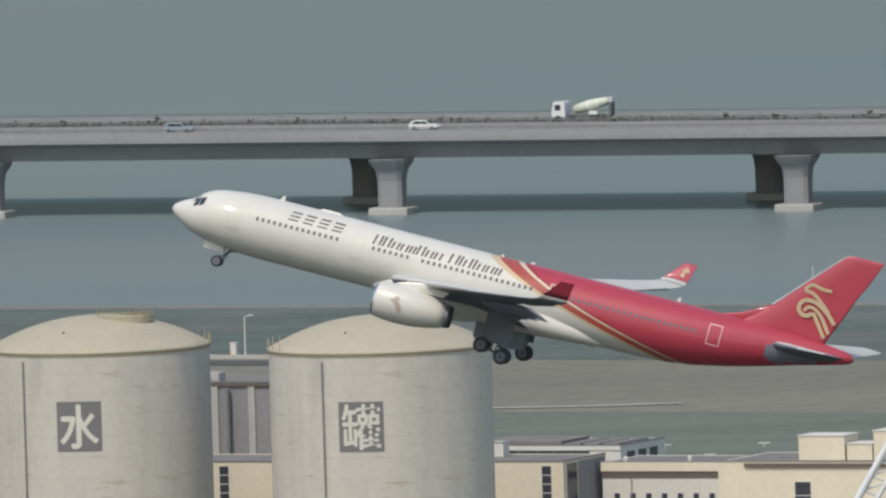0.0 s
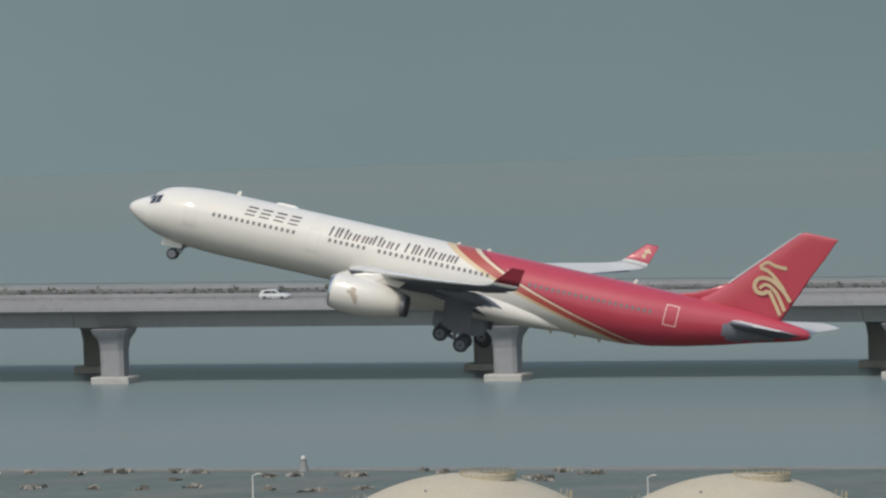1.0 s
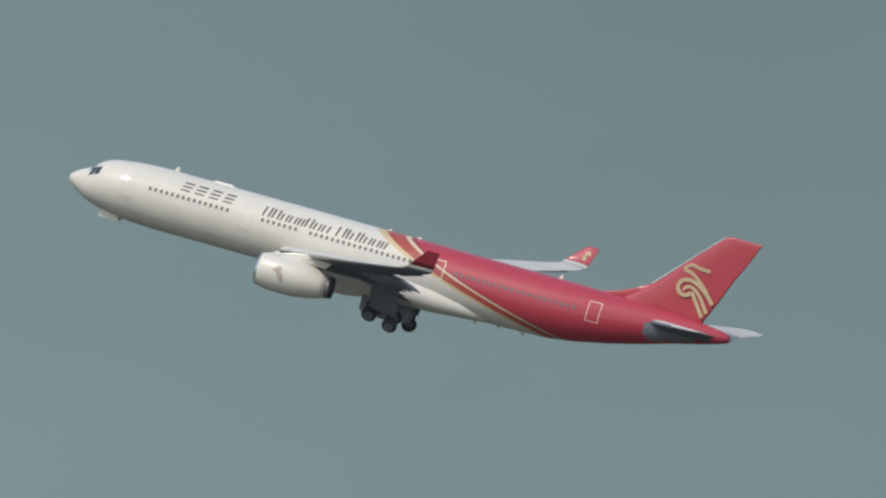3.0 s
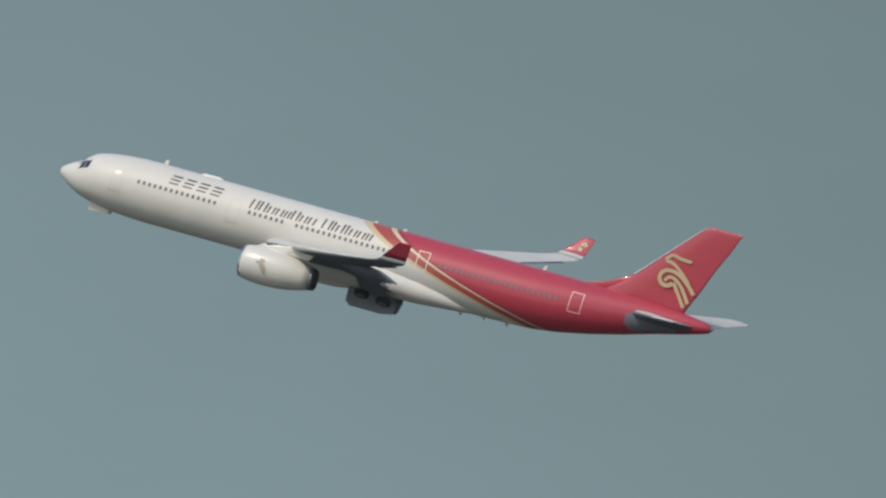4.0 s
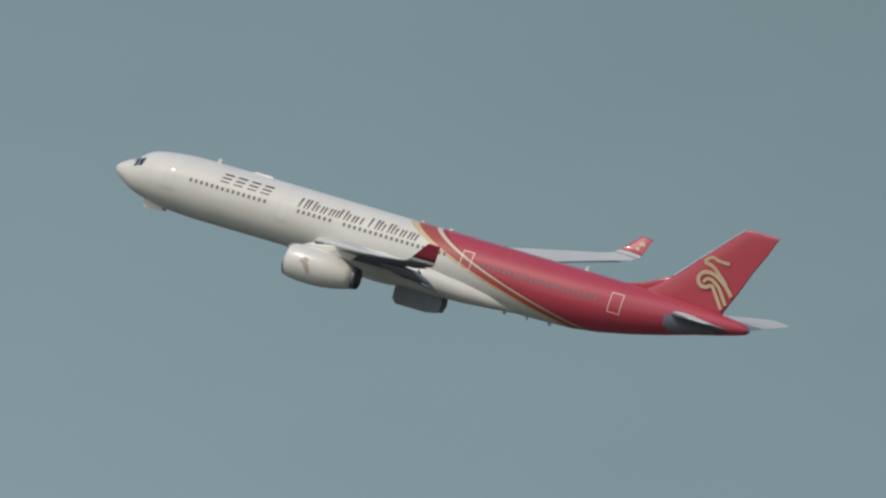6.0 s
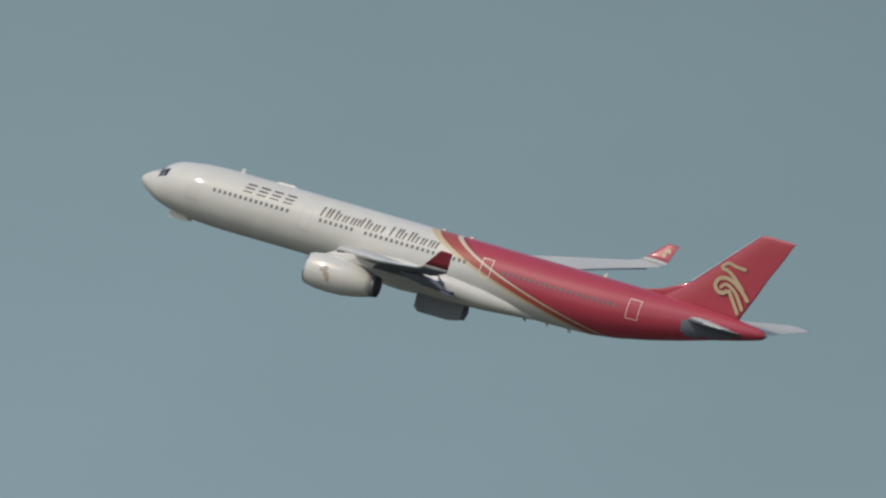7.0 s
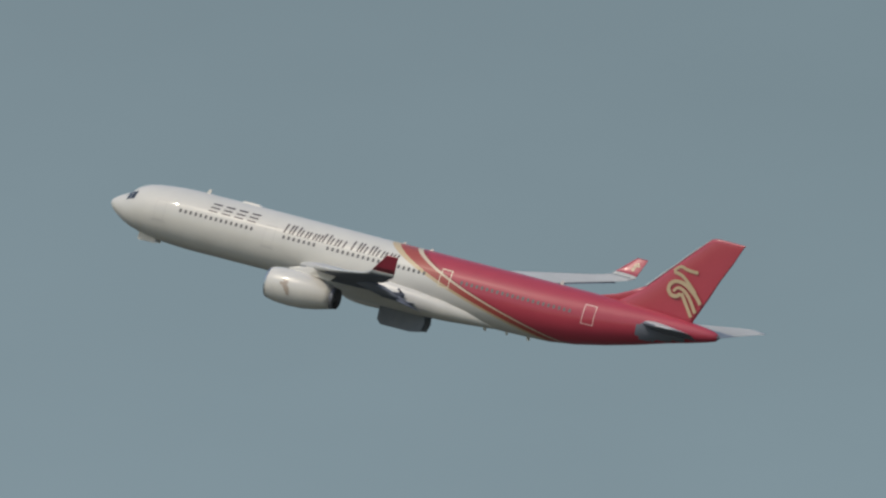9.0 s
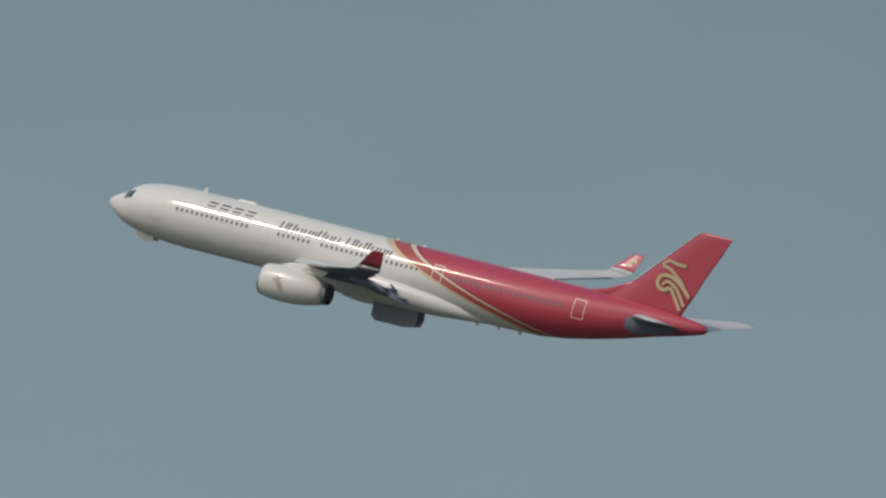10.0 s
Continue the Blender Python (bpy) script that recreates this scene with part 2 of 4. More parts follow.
# ---- mesh helpers ----
def part(name, bm, mat, parent=None, label="", smooth=False):
    me = bpy.data.meshes.new(name)
    bm.to_mesh(me)
    bm.free()
    me.materials.append(mat)
    if smooth:
        me.shade_smooth()
    ob = new(name, me)
    ob.parent = parent
    if label:
        tagged(ob, label)
    return ob


def thing(name, m, label, category, group="", kind=""):
    ob = new(name)
    ob.matrix_world = m
    return tagged(ob, label, category, group, kind)


def box(x0, x1, y0, y1, z0, z1, bevel=0.0, bm=None):
    bm = bm or bmesh.new()
    r = bmesh.ops.create_cube(bm, size=1)
    bmesh.ops.transform(bm, verts=r["verts"], matrix=Matrix.LocRotScale(
        ((x0 + x1) / 2, (y0 + y1) / 2, (z0 + z1) / 2), None, (x1 - x0, y1 - y0, z1 - z0)))
    if bevel:
        es = list({e for v in r["verts"] for e in v.link_edges})
        bmesh.ops.bevel(bm, geom=es, offset=bevel, segments=2, affect="EDGES", profile=0.6)
    return bm


def loft(rings, close=True, caps=True, bm=None):
    """Skin over rings of equal point counts."""
    bm = bm or bmesh.new()
    vs = [[bm.verts.new(p) for p in ring] for ring in rings]
    n = len(vs[0])
    for a, b in zip(vs, vs[1:]):
        for i in range(n if close else n - 1):
            j = (i + 1) % n
            bm.faces.new((a[i], a[j], b[j], b[i]))
    if caps and close:
        bm.faces.new(vs[0][::-1])
        bm.faces.new(vs[-1])
    bmesh.ops.recalc_face_normals(bm, faces=bm.faces[:])
    return bm


def turned(profile, axis="x", n=32, at=(0, 0, 0), caps=True):
    """Solid of revolution: profile of (place along the axis, radius)."""
    rings = []
    for s, r in profile:
        ring = []
        for i in range(n):
            a = 2 * math.pi * i / n
            c, d = r * math.cos(a), r * math.sin(a)
            p = {"x": (s, c, d), "y": (c, s, d), "z": (c, d, s)}[axis]
            ring.append((p[0] + at[0], p[1] + at[1], p[2] + at[2]))
        rings.append(ring)
    return loft(rings, caps=caps)


def rod(a, b, r, n=10, r2=None):
    a, b = Vector(a), Vector(b)
    q = (b - a).to_track_quat("Z", "Y").to_matrix()
    r2 = r if r2 is None else r2
    return loft([[a + q @ Vector((r * math.cos(2 * math.pi * i / n), r * math.sin(2 * math.pi * i / n), 0)) for i in range(n)],
                 [b + q @ Vector((r2 * math.cos(2 * math.pi * i / n), r2 * math.sin(2 * math.pi * i / n), 0)) for i in range(n)]])


# ---- airliner ----
BODY = [  # along, top, bottom
    (0.00, -0.58, -0.62), (0.06, -0.38, -0.84), (0.22, -0.18, -1.06), (0.55, 0.06, -1.36), (1.0, 0.34, -1.66), (1.5, 0.58, -1.96), (1.9, 0.80, -2.16),
    (2.3, 1.13, -2.32), (2.7, 1.46, -2.45), (3.1, 1.70, -2.56), (3.7, 1.92, -2.70), (4.7, 2.13, -2.88), (6.0, 2.30, -3.04), (7.5, 2.41, -3.13),
    (9.0, 2.45, -3.18), (42.0, 2.45, -3.18), (44.0, 2.45, -3.13), (46.5, 2.45, -3.04), (49.0, 2.44, -2.70), (52.0, 2.40, -2.07),
    (55.0, 2.33, -1.31), (58.0, 2.18, -0.45), (60.5, 1.98, 0.18), (62.0, 1.80, 0.60), (62.7, 1.62, 0.84), (62.85, 1.50, 0.98)]
XS, TOPS, BOTS = (np.array(c) for c in zip(*BODY))


def body_at(x):
    top, bot = float(np.interp(x, XS, TOPS)), float(np.interp(x, XS, BOTS))
    h = (top - bot) / 2
    w = h
    if x < 9:                      # the nose is wider than it is high behind the radome
        w = h * (1 + 0.05 * math.sin(math.pi * min(x, 9) / 9))
    if x > 46:                     # the tail cone narrows faster sideways
        w = h * (1 - 0.10 * (x - 46) / 17)
    return (top + bot) / 2, w, h


def skin(x, deg, off=0.0):
    """Point on the near side of the body: deg up from the waist; off: how far proud of the skin."""
    zc, w, h = body_at(x)
    a = radians(deg)
    return (x, -(w + off) * math.cos(a), zc + (h + off) * math.sin(a))


def deg_of(x, z):
    zc, w, h = body_at(x)
    return math.degrees(math.asin(max(-1, min(1, (z - zc) / h))))


def patch(quads, off=0.012, side=-1, nx=1, na=3, bm=None):
    """Thin plates laid on the body; each from (x at the foot, x at the head, width, z0, z1)."""
    bm = bm or bmesh.new()
    for x0, x1, wid, z0, z1 in quads:
        rows = []
        for j in range(na + 1):
            u = j / na
            row = []
            for i in range(nx + 1):
                x = x0 + (x1 - x0) * u + wid * i / nx
                p = skin(x, deg_of(x, z0 + (z1 - z0) * u), off)
                row.append(bm.verts.new((p[0], p[1] * (1 if side < 0 else -1), p[2])))
            rows.append(row)
        for a, b in zip(rows, rows[1:]):
            for i in range(nx):
                f = (a[i], a[i + 1], b[i + 1], b[i])
                bm.faces.new(f if side < 0 else f[::-1])
    return bm


def aerofoil(n=11, thick=0.12):
    up = []
    for i in range(n):
        c = 0.5 * (1 - math.cos(math.pi * i / (n - 1)))
        t = 5 * thick * (0.2969 * math.sqrt(c) - 0.126 * c - 0.3516 * c ** 2 + 0.2843 * c ** 3 - 0.1036 * c ** 4)
        up.append((c, t))
    return [(c, t * 0.95 + 0.012 * math.sin(math.pi * c)) for c, t in up[::-1]] + [(c, -t * 0.8 + 0.012 * math.sin(math.pi * c)) for c, t in up[1:-1]]


def foil_ring(x, y, z, chord, thick=0.12, twist=0.0, upright=0.0):
    """One section: leading edge at (x, y, z); upright turns its thickness from up (0) to sideways (90)."""
    ring, a, u = [], radians(twist), radians(upright)
    for c, t in aerofoil(thick=thick):
        dx, dz = c * chord, t * chord
        dx, dz = dx * math.cos(a) + dz * math.sin(a), dz * math.cos(a) - dx * math.sin(a)
        ring.append((x + dx, y - math.copysign(dz * math.sin(u), y) if u else y, z + dz * math.cos(u)))
    return ring


WING = [  # out, leading edge, height, chord, thickness
    (1.5, 20.6, -1.74, 11.9, 0.15), (2.9, 21.3, -1.68, 11.2, 0.15), (6.0, 23.2, -1.30, 9.2, 0.13), (9.4, 25.3, -0.87, 7.3, 0.12),
    (14.0, 28.1, -0.33, 6.0, 0.11), (19.0, 31.35, 0.21, 4.8, 0.105), (24.0, 34.75, 0.86, 3.75, 0.10), (27.6, 37.7, 1.42, 2.95, 0.10), (28.6, 38.6, 1.63, 2.7, 0.10), (29.15, 39.2, 1.87, 2.5, 0.09)]


def wing_at(y):
    ys, *cols = zip(*WING)
    return [float(np.interp(abs(y), ys, c)) for c in cols]


def shade_lower_skin(ob, turn_over):
    """Paint shade into the lower skin of a wing or tailplane: downturned faces get a darker blue-grey than the upper
    ones.
    """
    ob.data.materials.append(M_UNDER_SHADE)
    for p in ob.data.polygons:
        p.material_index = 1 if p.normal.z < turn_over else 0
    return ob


def make_wheel(parent, at, r, w):
    tyre = part("wheel", turned([(-w / 2, r * 0.62), (-w / 2, r * 0.86), (-w * 0.36, r * 0.97), (-w * 0.15, r), (w * 0.15, r),
                                 (w * 0.36, r * 0.97), (w / 2, r * 0.86), (w / 2, r * 0.62)], "y", 28), M_RUBBER, parent, "black rubber tyre", True)
    tyre.location = at
    for s in (-1, 1):
        part("rim", turned([(s * w * 0.30, r * 0.16), (s * w * 0.52, r * 0.18), (s * w * 0.505, r * 0.55), (s * w * 0.53, r * 0.61), (s * w * 0.2, r * 0.61)],
                           "y", 24), M_GEAR, tyre, "dark grey metal wheel rim")
    return tyre


def make_airliner():
    plane = thing("airliner", pose(0, 0, 0), "white twin-engined airliner with crimson tail and sash, climbing", "aeroplane")
    # body
    rings, n = [], 48
    xs = sorted(set([float(v) for v in XS] + [9 + 1.5 * i for i in range(23)] + [0.12, 0.38, 0.75, 1.3, 1.9, 2.45, 2.95, 3.5, 4.2, 5.1, 6.3, 8.0, 47.7, 50.5, 53.5, 56.5, 59.3, 61.3]))
    for x in xs:
        zc, w, h = body_at(x)
        rings.append([(x, w * math.cos(2 * math.pi * i / n), zc + h * math.sin(2 * math.pi * i / n)) for i in range(n)])
    fuselage = part("fuselage", loft(rings), M_LIVERY, plane, "white fuselage turning crimson towards the tail", True)
    part("exhaust_outlet", turned([(62.80, 0.20), (62.98, 0.20), (62.98, 0.14), (62.7, 0.12)], "x", 16, (0, 0, 1.25)), M_DARKMETAL, fuselage)
    # belly fairing
    rings = []
    for x, w, lo, hi in ((18.6, 0.5, -2.95, -2.6), (19.8, 1.9, -3.2, -1.9), (21.5, 2.75, -3.4, -1.0), (24, 3.15, -3.62, -0.45), (28, 3.3, -3.72, -0.35), (33, 3.2, -3.70, -0.7),
                         (36, 2.95, -3.58, -1.1), (38.5, 2.4, -3.38, -1.6), (40.6, 1.5, -3.2, -2.3), (41.6, 0.4, -3.05, -2.8)):
        ring = []
        for i in range(28):
            a = 2 * math.pi * i / 28
            c, s = math.cos(a), math.sin(a)
            e = 0.8
            ring.append((x, w * math.copysign(abs(c) ** e, c), (lo + hi) / 2 + (hi - lo) / 2 * math.copysign(abs(s) ** e, s)))
        rings.append(ring)
    part("belly_fairing", loft(rings), M_WHITE, plane, smooth=True)
    # cockpit windows: three a side, wrapped round the nose
    for s in (-1, 1):
        for x0, x1, wid, d0, d1 in ((1.80, 2.12, 0.34, 50, 72), (2.00, 2.22, 0.46, 27, 53), (2.54, 2.68, 0.48, 25, 48)):
            bm = bmesh.new()
            g = []
            for j in range(4):
                u = j / 3
                row = []
                for i in range(4):
                    p = skin(x0 + (x1 - x0) * u + wid * i / 3, d0 + (d1 - d0) * u, 0.02)
                    row.append(bm.verts.new((p[0], p[1] * -s, p[2])))
                g.append(row)
            for a, b in zip(g, g[1:]):
                for i in range(3):
                    bm.faces.new((a[i], a[i + 1], b[i + 1], b[i]))
            part("cockpit_window", bm, M_GLASSDARK, fuselage, "dark cockpit window")
    # cabin windows
    def window_mesh(side):
        me = bpy.data.meshes.new("cabin_window")
        bm = bmesh.new()
        vs = [bm.verts.new((0.13 * math.copysign(abs(math.cos(a)) ** 0.6, math.cos(a)), 0, 0.19 * math.copysign(abs(math.sin(a)) ** 0.6, math.sin(a))))
              for a in (2 * math.pi * k / 12 for k in range(12))]
        bm.faces.new(vs if side < 0 else vs[::-1])
        bm.to_mesh(me)
        bm.free()
        me.materials.append(M_WINDOW)
        return me
    rows = [(8.2, 16.2), (19.0, 23.0), (23.6, 34.2), (37.6, 49.4)]
    for side in (-1, 1):
        me = window_mesh(side)
        for a, b in rows:
            for k in range(int((b - a) / 0.53)):
                x, z = a + 0.53 * k, 0.48
                zc, w, h = body_at(x)
                d = math.asin((z - zc) / h)
                ob = new("cabin_window", me)
                ob.parent = fuselage
                ob.location = (x, side * (w + 0.012) * math.cos(d), zc + (h + 0.012) * math.sin(d))
                ob.rotation_euler = (side * d * 1.0, 0, 0)
    # doors: thin outlines proud of the skin
    for side in (-1, 1):
        for x, z0, z1, wid, mat in ((5.6, -0.85, 1.05, 1.05, M_SEAM), (17.0, -0.75, 1.2, 1.05, M_SEAM), (35.3, -0.38, 1.32, 1.1, M_CREAMLINE), (50.0, -0.42, 1.42, 1.2, M_LINE)):
            t = 0.075 if mat is not M_SEAM else 0.03
            lean = 0.0
            part("door", patch([(x, x + lean, t, z0, z1), (x + wid - t, x + wid - t + lean, t, z0, z1), (x + t, x + t, wid - 2 * t, z0, z0 + t), (x + t, x + t, wid - 2 * t, z1 - t, z1)],
                               0.012, side, 3, 6), mat, fuselage, "cabin door with a thin painted outline")
            if mat is M_SEAM:
                part("door_sill", patch([(x - 0.1, x - 0.1, wid + 0.3, z0 - 0.13, z0 - 0.07)], 0.016, side, 3, 1), M_SEAM, fuselage)
    # titles as plain bars
    for side in (-1, 1):
        for k in range(4):
            x = 10.8 + 1.34 * k
            q = [(x + 0.05 + 0.08 * r, x + 0.08 + 0.08 * r, 0.92, 1.06 + 0.33 * r, 1.19 + 0.33 * r) for r in range(3)]
            part("title_bar", patch(q, 0.014, side, 2, 2), M_INK, fuselage, "three dark bars in place of a title character")
        x = 18.75
        for wid, tall in ((0.80, 1), (0.76, 1), (0.74, 0), (0.76, 0), (0.62, 0), (0.76, 1), (0.74, 0), (0.76, 0), (0.50, -1),
                          (0.88, 1), (0.34, 2), (0.50, 0), (0.34, 2), (0.34, 2), (0.76, 0), (0.74, 0), (0.64, 0)):
            if tall >= 0:
                wid *= 1.09
                top, st, sl = (1.72 if tall else 1.50), 0.20, -0.16
                q = [(x, x - sl, st, 0.86, top)] + ([] if tall == 2 or wid < 0.6 else [(x + wid - st - 0.13, x + wid - st - 0.13 - sl, st, 0.86, top)])
                part("title_bar", patch(q, 0.014, side, 2, 3), M_INK, fuselage, "dark slanting bars in place of a title letter")
            x += wid if tall >= 0 else wid * 1.09
    # aerials on the spine and belly
    for x, z, hgt, ln in ((9.3, 2.43, 0.42, 0.42), (29.8, 2.43, 0.2, 0.35), (32.6, 2.43, 0.2, 0.4), (46.2, 2.43, 0.42, 0.35), (39.5, -3.2, -0.35, 0.4), (44.0, -3.1, -0.35, 0.4), (41.8, -3.16, -0.3, 0.3)):
        part("aerial", loft([[(x, -0.03, z), (x + ln, -0.03, z), (x + ln, 0.03, z), (x, 0.03, z)],
                             [(x + 0.2, -0.012, z + hgt), (x + ln + 0.05, -0.012, z + hgt), (x + ln + 0.05, 0.012, z + hgt), (x + 0.2, 0.012, z + hgt)]]), M_WHITE, fuselage, "small white blade aerial")
    part("aerial_dome", loft([[(13.0, -.25, 2.42), (15.2, -.25, 2.42), (15.2, .25, 2.42), (13.0, .25, 2.42)], [(13.3, -.18, 2.60), (14.8, -.18, 2.60), (14.8, .18, 2.60), (13.3, .18, 2.60)]]), M_WHITE, fuselage)
    # wings
    for side in (-1, 1):
        rings = [foil_ring(le, side * y, z, ch, th, 3.0 - 3.5 * y / 29) for y, le, z, ch, th in WING]
        wing = shade_lower_skin(part("wing", loft(rings), M_WING, plane, "swept pale grey wing with shade painted on its lower skin", True), 0.2)
        part("leading_edge", loft([[(x - 0.03 if i in (10, 9, 11, 8, 12) else x, y, z) for i, (x, y, z) in enumerate(r)][8:13] for r in
                                   [foil_ring(le, side * y, z, ch, th * 1.03, 3.0 - 3.5 * y / 29) for y, le, z, ch, th in WING[2:]]], close=False), M_SLAT, wing, "pale slats along the leading edge", True)
        # winglet
        def tip_ring(u):
            return foil_ring(39.2 + 1.85 * u, side * (29.15 + 1.15 * u), 1.87 + 1.95 * u, 2.5 - 1.35 * u, 0.09, 0, 58 * min(1, 0.35 + 1.6 * u))
        part("winglet_root", loft([tip_ring(u) for u in (0.0, 0.05, 0.10, 0.15)]), M_WING, wing, "grey root of the winglet", True)
        wl = part("winglet", loft([tip_ring(u) for u in (0.15, 0.4, 0.6, 0.8, 0.95, 1.0)]), M_RED, plane, "canted crimson winglet", True)
        q = bmesh.new()
        for u0, w0, u1, w1 in ((0.42, 0.50, 0.66, 0.62), (0.36, 0.66, 0.74, 0.44), (0.60, 0.78, 0.80, 0.50)):
            q.faces.new([q.verts.new((39.2 + 1.85 * u + (2.5 - 1.35 * u) * w, side * (29.15 + 1.15 * u - 0.11), 1.87 + 1.95 * u))
                         for u, w in ((u0, w0 - 0.07), (u0, w0 + 0.07), (u1, w1 + 0.07), (u1, w1 - 0.07))])
        part("winglet_emblem", q, M_GOLD, wl, "small gold emblem bars")
        # flaps lowered behind the rear edge
        for y0, y1 in ((3.1, 9.4), (9.8, 20.4)):
            fr = []
            for y in (y0, y1):
                le, z, ch, th = wing_at(y)
                fr.append(foil_ring(le + ch * 0.92, side * y, z - 0.26 - ch * 0.055, ch * (0.26 if y < 6 else 0.34), 0.12, 12))
            part("flap", loft(fr), M_GREY, wing, "lowered grey flap", True)
        le, z, ch, th = wing_at(20)
        part("aileron", loft([foil_ring(wing_at(y)[0] + wing_at(y)[2] * 0.78, side * y, wing_at(y)[1] - 0.06, wing_at(y)[2] * 0.25, 0.10, 4) for y in (20.8, 27.5)]), M_GREY, wing)
        # flap track fairings
        for y in (5.0, 12.4, 16.2, 19.8):
            le, z, ch, th = wing_at(y)
            L, x0 = 5.6 - 0.08 * y, le + ch * 0.64
            pr = [(0, 0.03), (0.1, 0.15), (0.3, 0.27), (0.55, 0.30), (0.8, 0.18), (1.0, 0.02)]
            rg = [[(x0 + L * u, side * y + r * 0.8 * math.cos(2 * math.pi * k / 12), z - 0.48 - 0.62 * u * u + 1.25 * r * math.sin(2 * math.pi * k / 12)) for k in range(12)] for u, r in pr]
            part("flap_track_fairing", loft(rg), M_GREY, wing, "grey canoe-shaped flap fairing", True)
        # engine
        ye, ze, x0 = side * 9.45, -3.28, 21.4
        eng = part("engine", turned([(x0 + 0.9, 1.18), (x0 + 0.35, 1.22), (x0 + 0.05, 1.30), (x0, 1.36), (x0 + 0.06, 1.44), (x0 + 0.4, 1.55), (x0 + 1.2, 1.67), (x0 + 2.4, 1.72), (x0 + 3.8, 1.66),
                                     (x0 + 5.0, 1.46), (x0 + 6.0, 1.22), (x0 + 6.65, 1.03), (x0 + 6.65, 0.98), (x0 + 5.6, 0.95)], "x", 44, (0, ye, ze), caps=False), M_WHITE, plane, "white engine nacelle under the wing", True)
        part("intake_lip", turned([(x0 + 0.3, 1.235), (x0 + 0.04, 1.31), (x0 - 0.015, 1.365), (x0 + 0.04, 1.445), (x0 + 0.2, 1.505)], "x", 44, (0, ye, ze), caps=False), M_METAL, eng, "bare metal intake lip", True)
        part("fan", turned([(x0 + 0.88, 1.19), (x0 + 0.86, 0.42), (x0 + 0.45, 0.2), (x0 + 0.2, 0.02)], "x", 36, (0, ye, ze)), M_DARKMETAL, eng, "dark engine fan")
        part("exhaust_nozzle", turned([(x0 + 6.6, 1.055), (x0 + 6.85, 1.0), (x0 + 7.08, 0.96), (x0 + 7.06, 0.92), (x0 + 6.2, 0.88), (x0 + 6.1, 0.5), (x0 + 6.6, 0.3), (x0 + 7.0, 0.05)], "x", 40, (0, ye, ze)), M_DARKMETAL, eng, "dark metal exhaust nozzle", True)
        part("engine_strake", loft([[(x0 + 1.6, ye - side * 1.25, ze + 1.1), (x0 + 2.9, ye - side * 1.25, ze + 1.1)], [(x0 + 2.1, ye - side * 1.55, ze + 1.7), (x0 + 2.9, ye - side * 1.55, ze + 1.7)]], close=False), M_WHITE, eng)
        q = bmesh.new()
        for x, zz, ln in ((x0 + 2.02, 0.62, 0.5), (x0 + 1.75, 0.34, 0.75), (x0 + 2.1, 0.06, 0.62), (x0 + 2.3, -0.22, 0.5), (x0 + 2.5, -0.48, 0.3)):
            vs = []
            for i in range(4):
                for zt in (zz - 0.14, zz + 0.14):
                    xx = x + ln * i / 3 - (zt - zz) * 0.5
                    r = 1.735
                    vs.append(q.verts.new((xx, ye + side * math.sqrt(r * r - zt * zt), ze + zt)))
            for i in range(3):
                q.faces.new((vs[2 * i], vs[2 * i + 2], vs[2 * i + 3], vs[2 * i + 1]))
        part("engine_emblem", q, M_FADED, eng, "faded brown hook emblem on the nacelle")
        # pylon
        le, z, ch, th = wing_at(9.4)
        part("engine_pylon", loft([[(x0 + 1.5, ye - 0.12, ze + 1.75), (x0 + 3.6, ye - 0.3, ze + 1.6), (x0 + 6.0, ye - 0.15, ze + 1.5), (x0 + 6.0, ye + 0.15, ze + 1.5), (x0 + 3.6, ye + 0.3, ze + 1.6), (x0 + 1.5, ye + 0.12, ze + 1.75)],
                                   [(x0 + 2.6, ye - 0.1, ze + 2.1), (x0 + 5.2, ye - 0.26, z + 0.12), (x0 + 6.6, ye - 0.12, z - 0.15), (x0 + 6.6, ye + 0.12, z - 0.15), (x0 + 5.2, ye + 0.26, z + 0.12), (x0 + 2.6, ye + 0.1, ze + 2.1)]]), M_WHITE, plane, "white engine pylon")
        # tailplane
        # bare plate; its dark tone also stands for shade below the tailplane
        part("root_plate", patch([(55.25, 55.25, 0.35, -0.30, 0.80), (55.6, 55.6, 1.6, -0.62, 0.95), (57.2, 57.2, 1.5, -0.30, 0.90), (58.7, 58.7, 1.2, 0.02, 0.80)], 0.015, side, 3, 5),
             M_UNDER_SHADE, fuselage, "blue-grey bare plate round the tailplane root, darkened for the shade there")
        # high threshold: shade is painted on all but the topmost faces
        shade_lower_skin(part("tailplane", loft([foil_ring(le_, side * y, z_, c_, 0.175 - 0.008 * y, 4.5 - 0.5 * y) for y, le_, z_, c_ in ((0.7, 55.3, 0.92, 5.9), (2.0, 56.0, 1.05, 5.4), (5.5, 58.6, 1.38, 3.9), (9.3, 61.3, 1.74, 2.4), (9.7, 61.8, 1.79, 1.8))]),
             M_WING, plane, "pale grey tailplane with shade painted on its lower skin", True), 0.6)
    # fin, with its fillet
    def fin_ring(z, x0, x1, th):
        r = foil_ring(x0, 1e-6, 0, x1 - x0, th, 0, 0)
        return [(x, zz, z) for x, _, zz in r]
